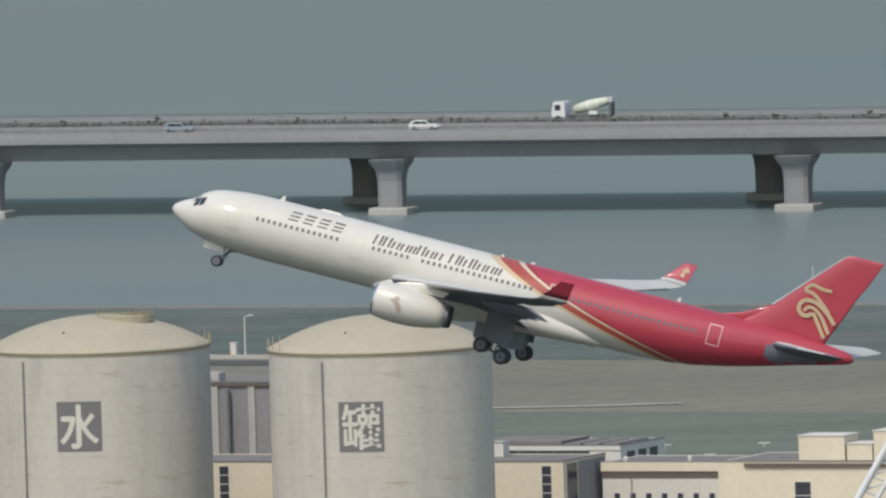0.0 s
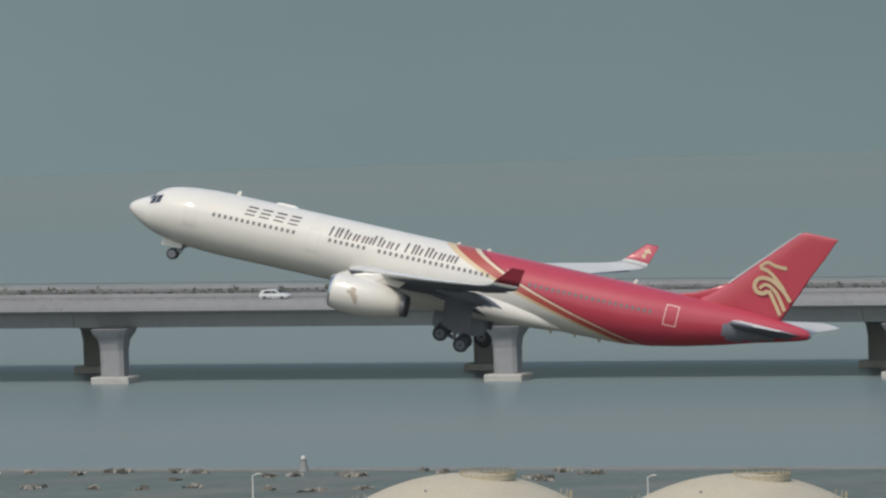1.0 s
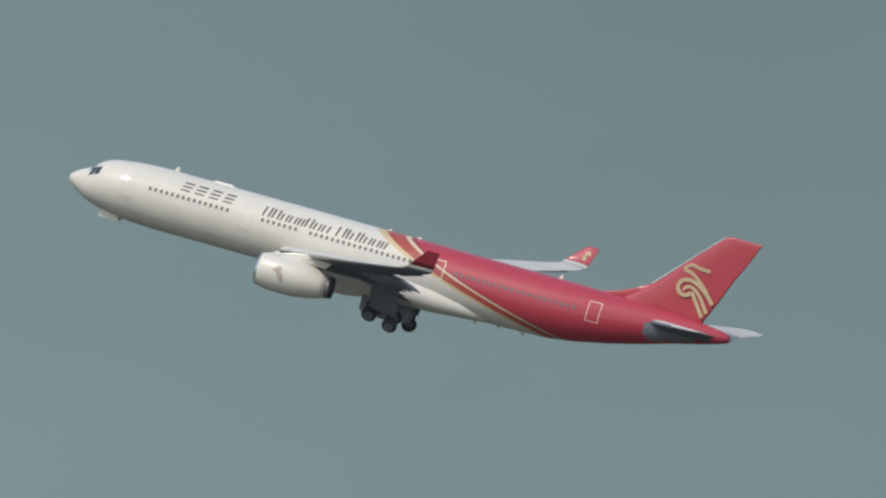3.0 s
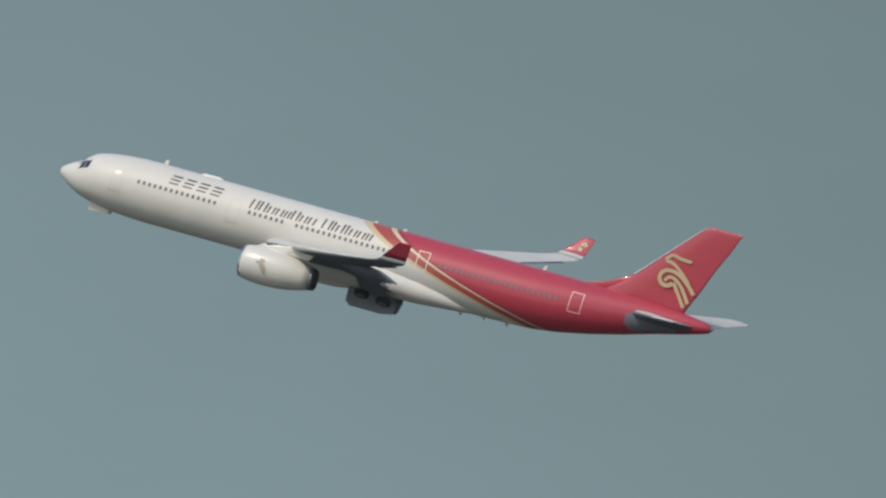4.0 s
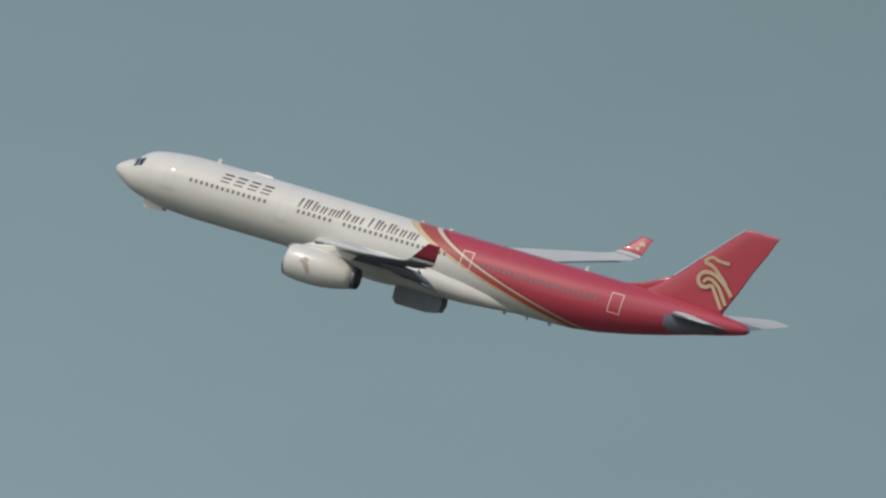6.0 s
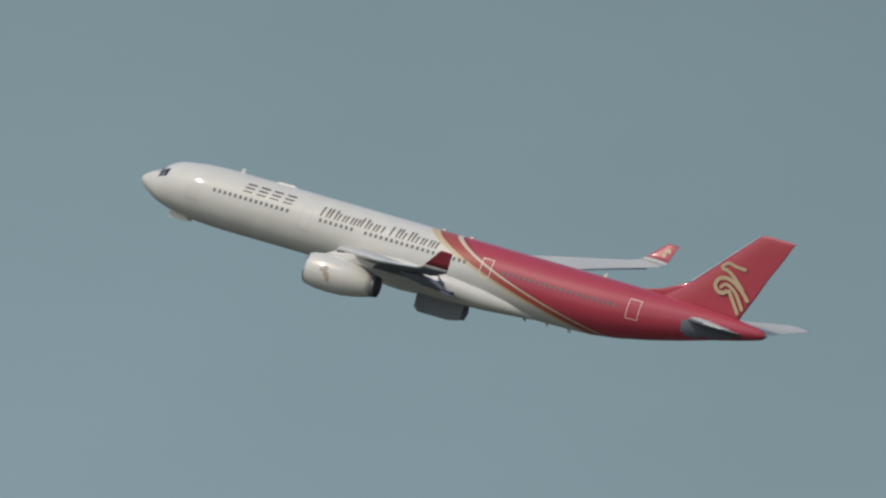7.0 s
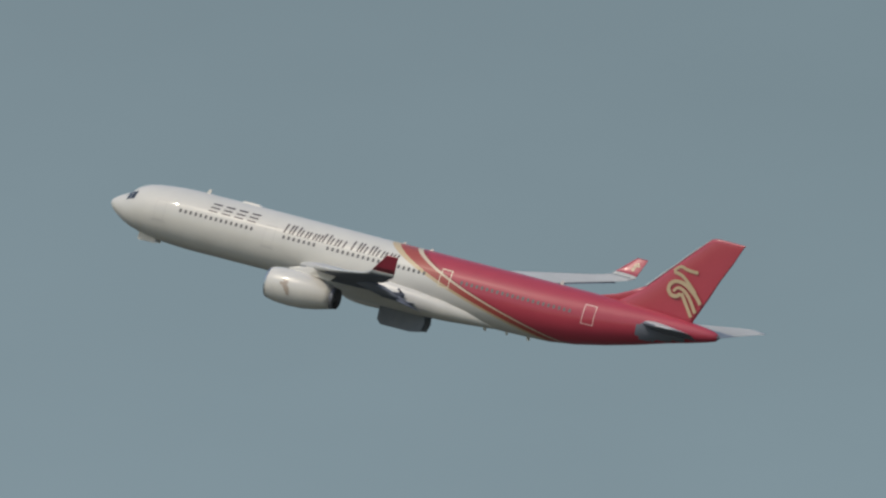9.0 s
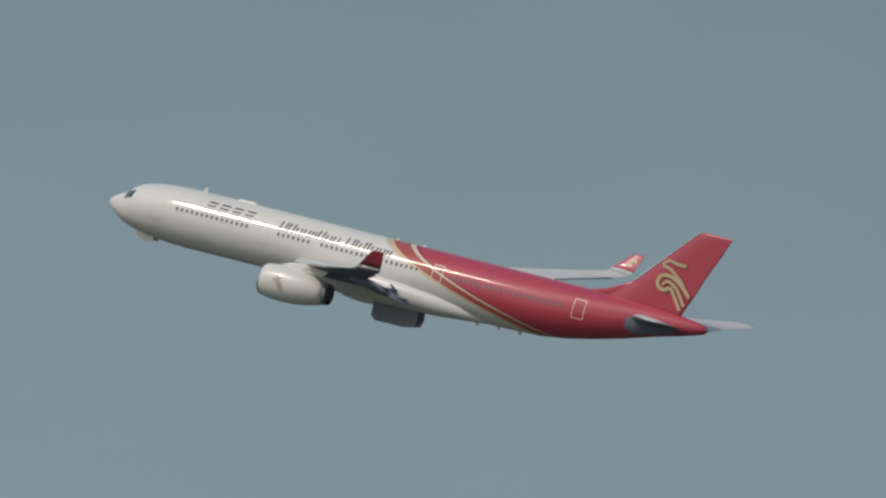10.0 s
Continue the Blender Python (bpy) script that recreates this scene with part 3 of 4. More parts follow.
    fin = part("fin", loft([fin_ring(z, a, b, t) for z, a, b, t in ((1.2, 51.0, 59.8, 0.09), (2.4, 52.4, 60.2, 0.10), (3.4, 53.75, 60.65, 0.10), (4.4, 54.85, 61.1, 0.10), (6.4, 56.75, 61.9, 0.10), (8.4, 58.65, 62.88, 0.10), (9.7, 59.9, 63.40, 0.095), (10.05, 60.27, 63.58, 0.085), (10.2, 60.7, 63.66, 0.05))]),
               M_RED, plane, "tall crimson fin", True)
    part("fin_fillet", loft([fin_ring(z, a, b, t) for z, a, b, t in ((2.25, 49.8, 57, 0.035), (2.48, 50.6, 57, 0.035), (2.85, 51.9, 57, 0.045), (3.4, 53.1, 57.2, 0.05), (4.3, 54.75, 57.5, 0.06))]), M_RED, fin, smooth=True)
    part("fin_leading_edge", loft([[(x - 0.14, y * 1.25, z) for i, (x, y, z) in enumerate(fin_ring(zz, a, b, t)[9:12])] for zz, a, b, t in ((4.3, 54.74, 61.05, 0.105), (8.4, 58.65, 62.75, 0.105), (10.05, 60.27, 63.42, 0.095))], close=False),
         M_WHITE, fin, "pale bright edge of the fin", True)
    # gold emblem: a hook and three ribbons, plain shapes
    for s in (-1, 1):
        q = bmesh.new()

        def ribbon(pts, w0, w1):
            prev = None
            ends = [pts[0]] + pts + [pts[-1]]
            fine = []
            for p0, p1, p2, p3 in zip(ends, ends[1:], ends[2:], ends[3:]):      # a smooth curve through the points
                for k in range(5):
                    u = k / 5
                    fine.append(tuple(0.5 * (2 * b + (c - a) * u + (2 * a - 5 * b + 4 * c - d) * u * u + (3 * b - a - 3 * c + d) * u ** 3)
                                      for a, b, c, d in zip(p0, p1, p2, p3)))
            pts = fine + [pts[-1]]
            for i, (x, z) in enumerate(pts):
                j0, j1 = max(0, i - 1), min(len(pts) - 1, i + 1)
                t = Vector((pts[j1][0] - pts[j0][0], pts[j1][1] - pts[j0][1])).normalized()
                w = (w0 + (w1 - w0) * i / (len(pts) - 1)) * 0.44
                y = s * (0.42 - 0.026 * z)
                a, b = q.verts.new((x - t.y * w, y, z + t.x * w)), q.verts.new((x + t.y * w, y, z - t.x * w))
                if prev:
                    q.faces.new((prev[0], prev[1], b, a))
                prev = (a, b)
        ribbon([(58.37, 4.4), (58.02, 4.1), (57.48, 4.11), (57.1, 4.53), (57.17, 5.08), (57.61, 5.42), (58.41, 5.42), (59.22, 5.02), (60.02, 4.42), (60.55, 3.85)], 0.42, 0.40)
        ribbon([(57.6, 4.46), (57.96, 4.88), (58.58, 4.78), (59.33, 4.18), (60.22, 2.95)], 0.30, 0.38)
        ribbon([(58.45, 4.47), (59.16, 3.53), (59.9, 2.5)], 0.38, 0.36)
        ribbon([(57.29, 6.26), (58.08, 6.1), (58.92, 5.54), (59.85, 4.72)], 0.36, 0.34)
        ribbon([(57.21, 6.34), (57.83, 6.87), (58.62, 6.71), (59.65, 6.67)], 0.30, 0.34)
        part("fin_emblem", q, M_GOLD, fin, "gold curling ribbon emblem in plain shapes")
    # nose gear: folds forwards
    nose = new("nose_gear")
    nose.parent = plane
    nose.location = (6.7, 0, -2.3)
    part("strut", rod((0, 0, 0), (0, 0, -2.35), 0.13), M_GEAR, nose)
    part("piston", rod((0, 0, -2.2), (0, 0, -2.95), 0.09), M_METAL, nose)
    part("axle", rod((0, -0.4, -2.95), (0, 0.4, -2.95), 0.08), M_GEAR, nose)
    part("drag_brace", rod((0, 0, -1.5), (1.1, 0, -0.3), 0.08), M_GEAR, nose)
    part("torque_link", rod((0.12, 0, -1.9), (0.35, 0, -2.4), 0.05), M_GEAR, nose)
    part("leg_door", box(0.16, 0.2, -0.35, 0.35, -1.6, -0.3, 0.01), M_WHITE, nose, "white door on the gear leg")
    for s in (-1, 1):
        make_wheel(nose, (0, s * 0.33, -2.95), 0.52, 0.36)
    for s in (-1, 1):
        d = part("nose_gear_door", box(3.65, 5.5, s * 0.62 - 0.02, s * 0.62 + 0.02, -3.32, -2.5, 0.015), M_WHITE, plane, "open white nose gear door")
    # main gear: folds inwards; a bogie of four wheels each
    mains = []
    for side in (-1, 1):
        g = new("main_gear")
        g.parent = plane
        g.location = (32.2, side * 5.3, -1.9)
        part("strut", rod((0, 0, 0), (0, 0, -2.7), 0.24), M_GEAR, g)
        part("piston", rod((0, 0, -2.6), (0, 0, -3.55), 0.16), M_METAL, g)
        part("side_brace", rod((0, 0, -2.3), (0, -side * 0.55, -0.9), 0.11), M_GEAR, g)
        part("bogie_beam", rod((-1.2, 0, -3.29), (0.9, 0, -3.9), 0.17), M_GEAR, g)
        part("leg_door", box(-1.25, 1.35, min(side * 0.45, side * 0.5), max(side * 0.45, side * 0.5), -2.9, 0.1, 0.02), M_GEAR, g, "grey door on the gear leg")
        for dx, dz in ((-1.15, -3.29), (0.85, -3.9)):
            part("axle", rod((dx, -0.75, dz), (dx, 0.75, dz), 0.09), M_GEAR, g)
            for s in (-1, 1):
                make_wheel(g, (dx, s * 0.68, dz), 0.70, 0.52)
        mains.append(g)
    doors = []
    for side in (-1, 1):
        d = part("main_gear_door", loft([[(x, side * (0.0 + t), z) for x, z in ((-2.35, 0.2), (2.3, 0.2), (2.4, -1.2), (2.15, -1.9), (1.1, -2.1), (-1.9, -2.1), (-2.35, -1.7))] for t in (0.0, 0.10)]), M_GEARDOOR, plane, "open grey main gear door")
        d.location = (31.6, side * 0.75, -3.25)
        doors.append(d)
    return plane, nose, mains, doors


plane, nose_gear, main_gears, gear_doors = make_airliner()


# ---- sea, glowing haze backdrop, land ----
def sheet(name, pts, z, mat, label, category, kind="structure"):
    bm = bmesh.new()
    bm.faces.new([bm.verts.new((x, y, z)) for x, y in pts])
    ob = part(name, bm, mat)
    return tagged(ob, label, category, "", kind)


def coast(u, v, z=0.0):
    """Place by the shore: u along it, v out to sea."""
    a = radians(26.8)
    return Vector((u * math.cos(a) + v * math.sin(a), 3968 - u * math.sin(a) + v * math.cos(a), z))


def shoreline(u, v, z=0.0):
    """Place by the water's edge, which runs a little flatter than the shore road."""
    a = radians(22.5)
    return Vector((u * math.cos(a) + v * math.sin(a), 3984 - u * math.sin(a) + v * math.cos(a), z))


def strip(name, u0, u1, v0, v1, z, mat, label, category):
    return sheet(name, [coast(*c)[:2] for c in ((u0, v0), (u1, v0), (u1, v1), (u0, v1))], z, mat, label, category)


sheet("water", [(12000 * math.cos(2 * math.pi * k / 96), 12000 * math.sin(2 * math.pi * k / 96)) for k in range(96)], 0.0, M_WATER,
      "grey-green estuary water under haze", "water")
# added glowing wall that stands in for haze beyond the sea
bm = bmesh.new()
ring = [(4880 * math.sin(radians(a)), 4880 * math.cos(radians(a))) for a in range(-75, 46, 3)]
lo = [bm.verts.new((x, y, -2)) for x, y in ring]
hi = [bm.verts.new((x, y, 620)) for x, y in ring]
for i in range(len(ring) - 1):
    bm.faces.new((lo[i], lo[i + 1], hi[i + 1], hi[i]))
tagged(part("backdrop", bm, M_HAZE_GLOW, smooth=True), "pale grey-blue glow painted as sea haze, hiding the horizon", "haze", "", "structure")
sheet("ground", [shoreline(*c)[:2] for c in ((-9000, -9000), (9000, -9000), (9000, -44), (-9000, -44))], 3.0, M_FIELD, "dry brownish airfield grass", "ground")
sheet("verge", [coast(-500, -127)[:2], coast(300, -127)[:2], shoreline(300, -45)[:2], shoreline(-500, -45)[:2]], 3.05, M_VERGE, "dark green verge along the shore", "grass")
# unseen ground sheet, added only to darken the bounce from below
strip("unseen_field", -8900, 8900, -8900, -520, 3.04, M_UNSEEN_FIELD, "unseen dark grass added to weaken bounced light under the airliner", "grass")
strip("runway", -3000, 3000, -1500, -1440, 3.08, M_ASPHALT, "grey asphalt runway across the airfield", "runway")
strip("lawn", -900, 900, -395, -221, 3.05, M_LAWN, "green mown lawn behind the buildings", "grass")
bm = loft([[shoreline(-9000, v, z) for v, z in ((-44, 2.9), (-44, 3.3), (-43, 3.3), (-40, 1.6), (-37, -0.5))], [shoreline(9000, v, z) for v, z in ((-44, 2.9), (-44, 3.3), (-43, 3.3), (-40, 1.6), (-37, -0.5))]], close=False)
tagged(part("sea_wall", bm, M_PIPE), "grey sloping sea wall at the water's edge", "sea wall", "", "structure")
strip("road", -900, 62, -140, -131, 3.06, M_ASPHALT, "grey shore road across the grass", "road")
bm = box(-900, 62, -0.15, 0.15, 3.0, 3.55)
kerb = part("kerb", bm, M_KERB)
kerb.matrix_world = Matrix.Translation(coast(0, -127)) @ pose(0, 0, 0, 0, 0, -26.8)
tagged(kerb, "pale concrete kerb beside the shore road", "kerb", "", "structure")
a, b = Vector((-60, 3723.4, 3.12)), Vector((31, 3720.6, 3.12))
bm = bmesh.new()
n = 24
ls = [(a.lerp(b, i / n) + Vector((0, 1.6 * math.sin(i * 0.5) + 2.2 * (i / n) ** 2, 0))) for i in range(n + 1)]
vs = [(bm.verts.new(p + Vector((0, -1.0, 0))), bm.verts.new(p + Vector((0, 1.0, 0)))) for p in ls]
for p, q in zip(vs, vs[1:]):
    bm.faces.new((p[0], q[0], q[1], p[1]))
tagged(part("track", bm, M_KERB), "thin pale concrete track across the grass", "path", "", "structure")


def scrub(name, spots, label, mat):
    """Bushes of many small leaf clumps."""
    rnd = random.Random(7)
    vs, fs = [], []
    for x, y, z, r, h in spots:
        for k in range(int(24 + 14 * r)):
            a, e = rnd.uniform(0, 2 * math.pi), rnd.random()
            d = r * math.sqrt(rnd.random()) * (0.55 + 0.45 * math.sin(3 * a + x))
            c = Vector((x + d * math.cos(a), y + d * math.sin(a), z + h * e * (1 - 0.6 * (d / max(r, .01)) ** 2)))
            s = rnd.uniform(0.25, 0.8)
            t1 = Vector((rnd.uniform(-1, 1), rnd.uniform(-1, 1), rnd.uniform(-1, 1))).normalized() * s
            t2 = Vector((rnd.uniform(-1, 1), rnd.uniform(-1, 1), rnd.uniform(-1, 1))).normalized() * s
            i = len(vs)
            vs += [c - t1, c + t2, c + t1, c - t2]
            fs.append((i, i + 1, i + 2, i + 3))
    me = bpy.data.meshes.new(name)
    me.from_pydata(vs, [], fs)
    me.materials.append(mat)
    return tagged(new(name, me), label, "bushes", "", "stuff")


rnd = random.Random(3)
spots = []
for k in range(34):
    c = coast(rnd.uniform(-110, 60), rnd.uniform(-385, -340), 3.0)
    spots.append((c.x, c.y, c.z, rnd.uniform(0.8, 2.0), rnd.uniform(0.6, 1.6)))
shore = random.Random(5)
bank = []
for k in range(36):
    c = shoreline(shore.uniform(-190, -95), shore.uniform(-90, -47), 3.0)
    bank.append((c.x, c.y, c.z, shore.uniform(0.8, 2.6), shore.uniform(0.1, 0.3)))
scrub("shore_bushes", bank, "low dry scrub along the sea wall", M_DRYSCRUB)
c = shoreline(-143.5, -46.5, 3.0)
beacon = thing("shore_beacon", Matrix.Translation(c), "dark shore beacon with a white lamp on the sea wall", "beacon")
part("tower", turned([(0, 0.75), (0.3, 0.7), (1.6, 0.42), (1.7, 0.5), (1.8, 0.5)], "z", 16), M_PIPE, beacon, "dark tapered tower")
part("lamp_house", turned([(1.804, 0.36), (2.15, 0.36), (2.3, 0.1)], "z", 12), M_WHITE, beacon, "white lamp house")
scrub("garden_bushes", spots, "green bushes beside the low buildings", M_SCRUB)


# ---- motorway bridge ----
PIER = Vector((-12.03, 4210.8, 0))
TURN = -20.0
BR = Matrix.Translation(PIER) @ pose(0, 0, 0, 0, 0, TURN)      # along, across, up
bridge = thing("bridge", BR, "long grey concrete motorway bridge over the water on piers", "bridge", "", "structure")
S0, S1, SPAN = -64.4 * 16, 64.4 * 6, 64.4


def rail_mesh():
    bm = box(-0.05, 0.05, -0.05, 0.05, 0, 1.0)
    me = bpy.data.meshes.new("rail_post")
    bm.to_mesh(me)
    bm.free()
    me.materials.append(M_RAIL)
    return me


post_me = rail_mesh()
for lo_, hi_ in ((-9.0, 7.5), (12.0, 28.5)):
    mid = (lo_ + hi_) / 2
    prof = [(lo_, 11.75), (lo_, 11.1), (lo_ + 1.5, 10.75), (mid - 4.2, 10.4), (mid - 3.4, 8.3), (mid + 3.4, 8.3), (mid + 4.2, 10.4), (hi_ - 1.5, 10.75), (hi_, 11.1), (hi_, 11.75)]
    for k in range(int((S1 - S0) / SPAN)):
        a = S0 + k * SPAN
        deck = part("span", loft([[(a + 0.04, v, z) for v, z in prof], [(a + SPAN - 0.04, v, z) for v, z in prof]]), M_CONCRETE, bridge, "concrete box girder span")
    part("carriageway", box(S0, S1, lo_ + 0.6, hi_ - 0.6, 11.754, 11.83), M_ASPHALT, bridge, "grey asphalt carriageway")
    for v in (lo_ + 0.25, hi_ - 0.25):
        par = part("parapet", loft([[(s, v - 0.24, 11.75), (s, v + 0.24, 11.75), (s, v + 0.12, 12.75), (s, v - 0.12, 12.75)] for s in (S0, S1)]), M_CONCRETE, bridge, "concrete parapet")
        part("handrail", box(S0, S1, v - 0.06, v + 0.06, 13.05, 13.17), M_RAIL, par, "metal handrail on the parapet")
        if -10 < v < 8:
            for k in range(140):
                ob = new("rail_post", post_me)
                ob.parent = par
                ob.location = (-360 + 3.0 * k, v, 12.2)
    # hedge and screens in the middle
rnd = random.Random(11)
vs, fs = [], []
for k in range(9000):                      # clipped shrubs between the carriageways, with gaps
    u = rnd.uniform(-620, 130)
    top = 13.1 + 0.2 * math.sin(u * 0.21) * math.sin(u * 0.057) + 0.5 * (math.sin(u * 0.83) > 0.93)
    c = Vector((u, rnd.uniform(9.0, 10.3), rnd.uniform(12.0, top)))
    t1 = Vector((rnd.uniform(-1, 1), rnd.uniform(-1, 1), rnd.uniform(-1, 1))).normalized() * rnd.uniform(0.25, 0.5)
    t2 = Vector((rnd.uniform(-1, 1), rnd.uniform(-1, 1), rnd.uniform(-1, 1))).normalized() * rnd.uniform(0.25, 0.5)
    n = len(vs)
    vs += [c - t1, c + t2, c + t1, c - t2]
    fs.append((n, n + 1, n + 2, n + 3))
me = bpy.data.meshes.new("hedge")
me.from_pydata(vs, [], fs)
me.materials.append(M_SCRUB)
hedge = new("hedge", me)
hedge.parent = bridge
tagged(hedge, "dull green clipped shrubs between the carriageways", "", "", "stuff")
part("anti_dazzle_screen", box(S0, S1, 9.4, 9.8, 11.2, 13.1), M_RAIL, bridge, "dark grey anti-dazzle screen between the carriageways")
part("median_beam", box(S0, S1, 7.6, 11.9, 10.9, 11.3), M_CONCRETE, bridge)
for k in range(-15, 6):
    for ds, v in ((7.2, -6.0), (-6.4, 20.0)):
        s = k * SPAN + ds
        rings = [[(s + w * c, v + d * e, z) for c, e in ((-1, -0.7), (-0.7, -1), (0.7, -1), (1, -0.7), (1, 0.7), (0.7, 1), (-0.7, 1), (-1, 0.7))]
                 for z, w, d in ((1.0, 1.9, 1.5), (5.0, 1.9, 1.6), (6.6, 2.1, 2.0), (7.7, 2.7, 3.0), (8.3, 2.9, 3.4))]
        pier = part("pier", loft(rings), M_CONCRETE, bridge, "concrete pier flaring towards its head")
        part("pile_cap", box(s - 3.1, s + 3.1, v - 2.4, v + 2.4, -1.0, 1.05, 0.25), M_CAP, pier, "pale concrete pile cap at the waterline")


def make_car(mat, label):
    car = thing("car", Matrix(), label, "car", "cars on the bridge")
    prof = [(-2.3, 0.45), (-2.3, 0.85), (-2.15, 1.02), (-1.9, 1.42), (-1.2, 1.58), (0.3, 1.55), (1.15, 1.02), (2.15, 0.85), (2.35, 0.6), (2.3, 0.35), (-2.1, 0.32)]
    body = part("body", loft([[(x, y, z * (1 if abs(y) < 0.8 else 0.97)) for x, z in prof] for y in (-0.9, -0.78, 0.78, 0.9)]), mat, car)
    for y in (-0.91, 0.91):
        for x0, x1, x2, x3 in ((-1.75, -1.2, -0.3, -0.3), (-0.2, -0.2, 0.25, 0.95)):
            part("side_window", loft([[(x0, y - 0.01, 1.03), (x3, y - 0.01, 1.03), (x2, y - 0.01, 1.42), (x1, y - 0.01, 1.42)], [(x0, y + 0.01, 1.03), (x3, y + 0.01, 1.03), (x2, y + 0.01, 1.42), (x1, y + 0.01, 1.42)]]), M_GLASS, body)
        for x in (-1.4, 1.45):
            w = part("wheel", turned([(-0.11, 0.2), (-0.11, 0.32), (0.11, 0.32), (0.11, 0.2)], "y", 16), M_RUBBER, car)
            w.location = (x, y * 0.92, 0.32)
    part("windscreen", loft([[(0.42, -0.7, 1.52), (0.42, 0.7, 1.52)], [(1.14, -0.76, 1.07), (1.14, 0.76, 1.07)]], close=False), M_GLASS, body)
    return car


car_a = make_car(M_CARWHITE, "white estate car driving on the bridge")
cars = [car_a] + [copy_thing(car_a, Matrix()) for k in range(4)]
car_b = make_car(M_CARBLUE, "pale blue-grey car driving on the bridge")
cars.append(car_b)


def make_mixer():
    t = thing("mixer_lorry", Matrix(), "white concrete mixer lorry with pale drum on the bridge", "lorry")
    cab = part("cab", loft([[(x, y, z) for x, z in ((-4.7, 0.6), (-4.75, 1.6), (-4.45, 3.0), (-4.2, 3.15), (-2.75, 3.15), (-2.6, 3.0), (-2.6, 0.6))] for y in (-1.2, 1.2)]), M_CARWHITE, t, "white lorry cab")
    part("windscreen", box(-4.72, -4.60, -1.05, 1.05, 1.75, 2.7), M_GLASS, cab)
    for y in (-1.21, 1.21):
        part("side_window", box(-4.2, -3.3, y - 0.02, y + 0.02, 1.8, 2.65), M_GLASS, cab)
    part("chassis", box(-2.6, 4.5, -0.5, 0.5, 0.7, 1.1), M_RAIL, t)
    drum = part("drum", turned([(-2.3, 0.35), (-2.2, 0.62), (-0.6, 0.84), (0.8, 0.84), (2.6, 0.66), (3.6, 0.5), (3.6, 0.4)], "x", 28), M_DRUM, t, "pale green and white mixer drum", True)
    drum.location, drum.rotation_euler = (0.7, 0, 2.35), (0, radians(-14), 0)
    for x in (0.1, 1.6):
        part("drum_band", turned([(x, 0.86 if x < 1 else 0.79), (x + 0.25, 0.86 if x < 1 else 0.77)], "x", 28), M_CARWHITE, drum)
    part("hopper", loft([[(4.2, -0.5, 3.0), (4.8, -0.5, 3.0), (4.8, 0.5, 3.0), (4.2, 0.5, 3.0)], [(4.0, -0.7, 3.75), (4.9, -0.7, 3.75), (4.9, 0.7, 3.75), (4.0, 0.7, 3.75)]]), M_CARWHITE, t, "white loading hopper")
    part("rear_frame", box(4.3, 4.7, -0.8, 0.8, 1.0, 3.0), M_RAIL, t)
    part("water_tank", box(1.2, 2.6, -1.2, -0.6, 1.1, 1.7, 0.1), M_CARWHITE, t)
    for x in (-3.7, -1.6, 2.4, 3.7):
        for y in (-1.05, 1.05):
            w = part("wheel", turned([(-0.2, 0.3), (-0.2, 0.52), (0.2, 0.52), (0.2, 0.3)], "y", 18), M_RUBBER, t)
            w.location = (x, y, 0.52)
    return t


mixer = make_mixer()
buoy = thing("buoy", pose(-224.9, 4330.7, 0), "small orange channel buoy floating on the water", "buoy")
part("float", turned([(-0.4, 0.6), (0.0, 1.0), (0.4, 1.0), (0.6, 0.5)], "z", 16), M_BUOY, buoy, smooth=True)
part("mast", turned([(0.55, 0.4), (1.9, 0.12), (2.0, 0.02)], "z", 10), M_BUOY, buoy)


# ---- water tanks ----
def curved(R, ang, wid, z0, z1, off, n=10):
    bm = bmesh.new()
    cols = []
    for i in range(n + 1):
        a = radians(ang) + (i / n - 0.5) * wid / R
        cols.append([bm.verts.new(((R + off) * math.sin(a), -(R + off) * math.cos(a), z)) for z in (z0, z1)])
    for a, b in zip(cols, cols[1:]):
        bm.faces.new((a[0], b[0], b[1], a[1]))
    return bm


def character_mesh(char, R, ang, zmid, size, off):
    """A character as thin raised strokes, bent round the tank."""
    cu = bpy.data.curves.new("character", "FONT")
    cu.body, cu.size, cu.align_x, cu.align_y = char, 1.0, "CENTER", "CENTER"
    tmp = bpy.data.objects.new("character", cu)
    me = bpy.data.meshes.new_from_object(tmp)
    bpy.data.objects.remove(tmp)
    bm = bmesh.new()
    bm.from_mesh(me)
    bpy.data.meshes.remove(me)
    if not bm.verts:
        return bm
    xs_, ys_ = [v.co.x for v in bm.verts], [v.co.y for v in bm.verts]
    cx, cy = (min(xs_) + max(xs_)) / 2, (min(ys_) + max(ys_)) / 2
    kx, ky = size[0] / (max(xs_) - min(xs_)), size[1] / (max(ys_) - min(ys_))
    bmesh.ops.triangulate(bm, faces=bm.faces[:])
    for v in bm.verts:
        a = radians(ang) + (v.co.x - cx) * kx / R
        v.co = ((R + off) * math.sin(a), -(R + off) * math.cos(a), zmid + (v.co.y - cy) * ky)
    return bm


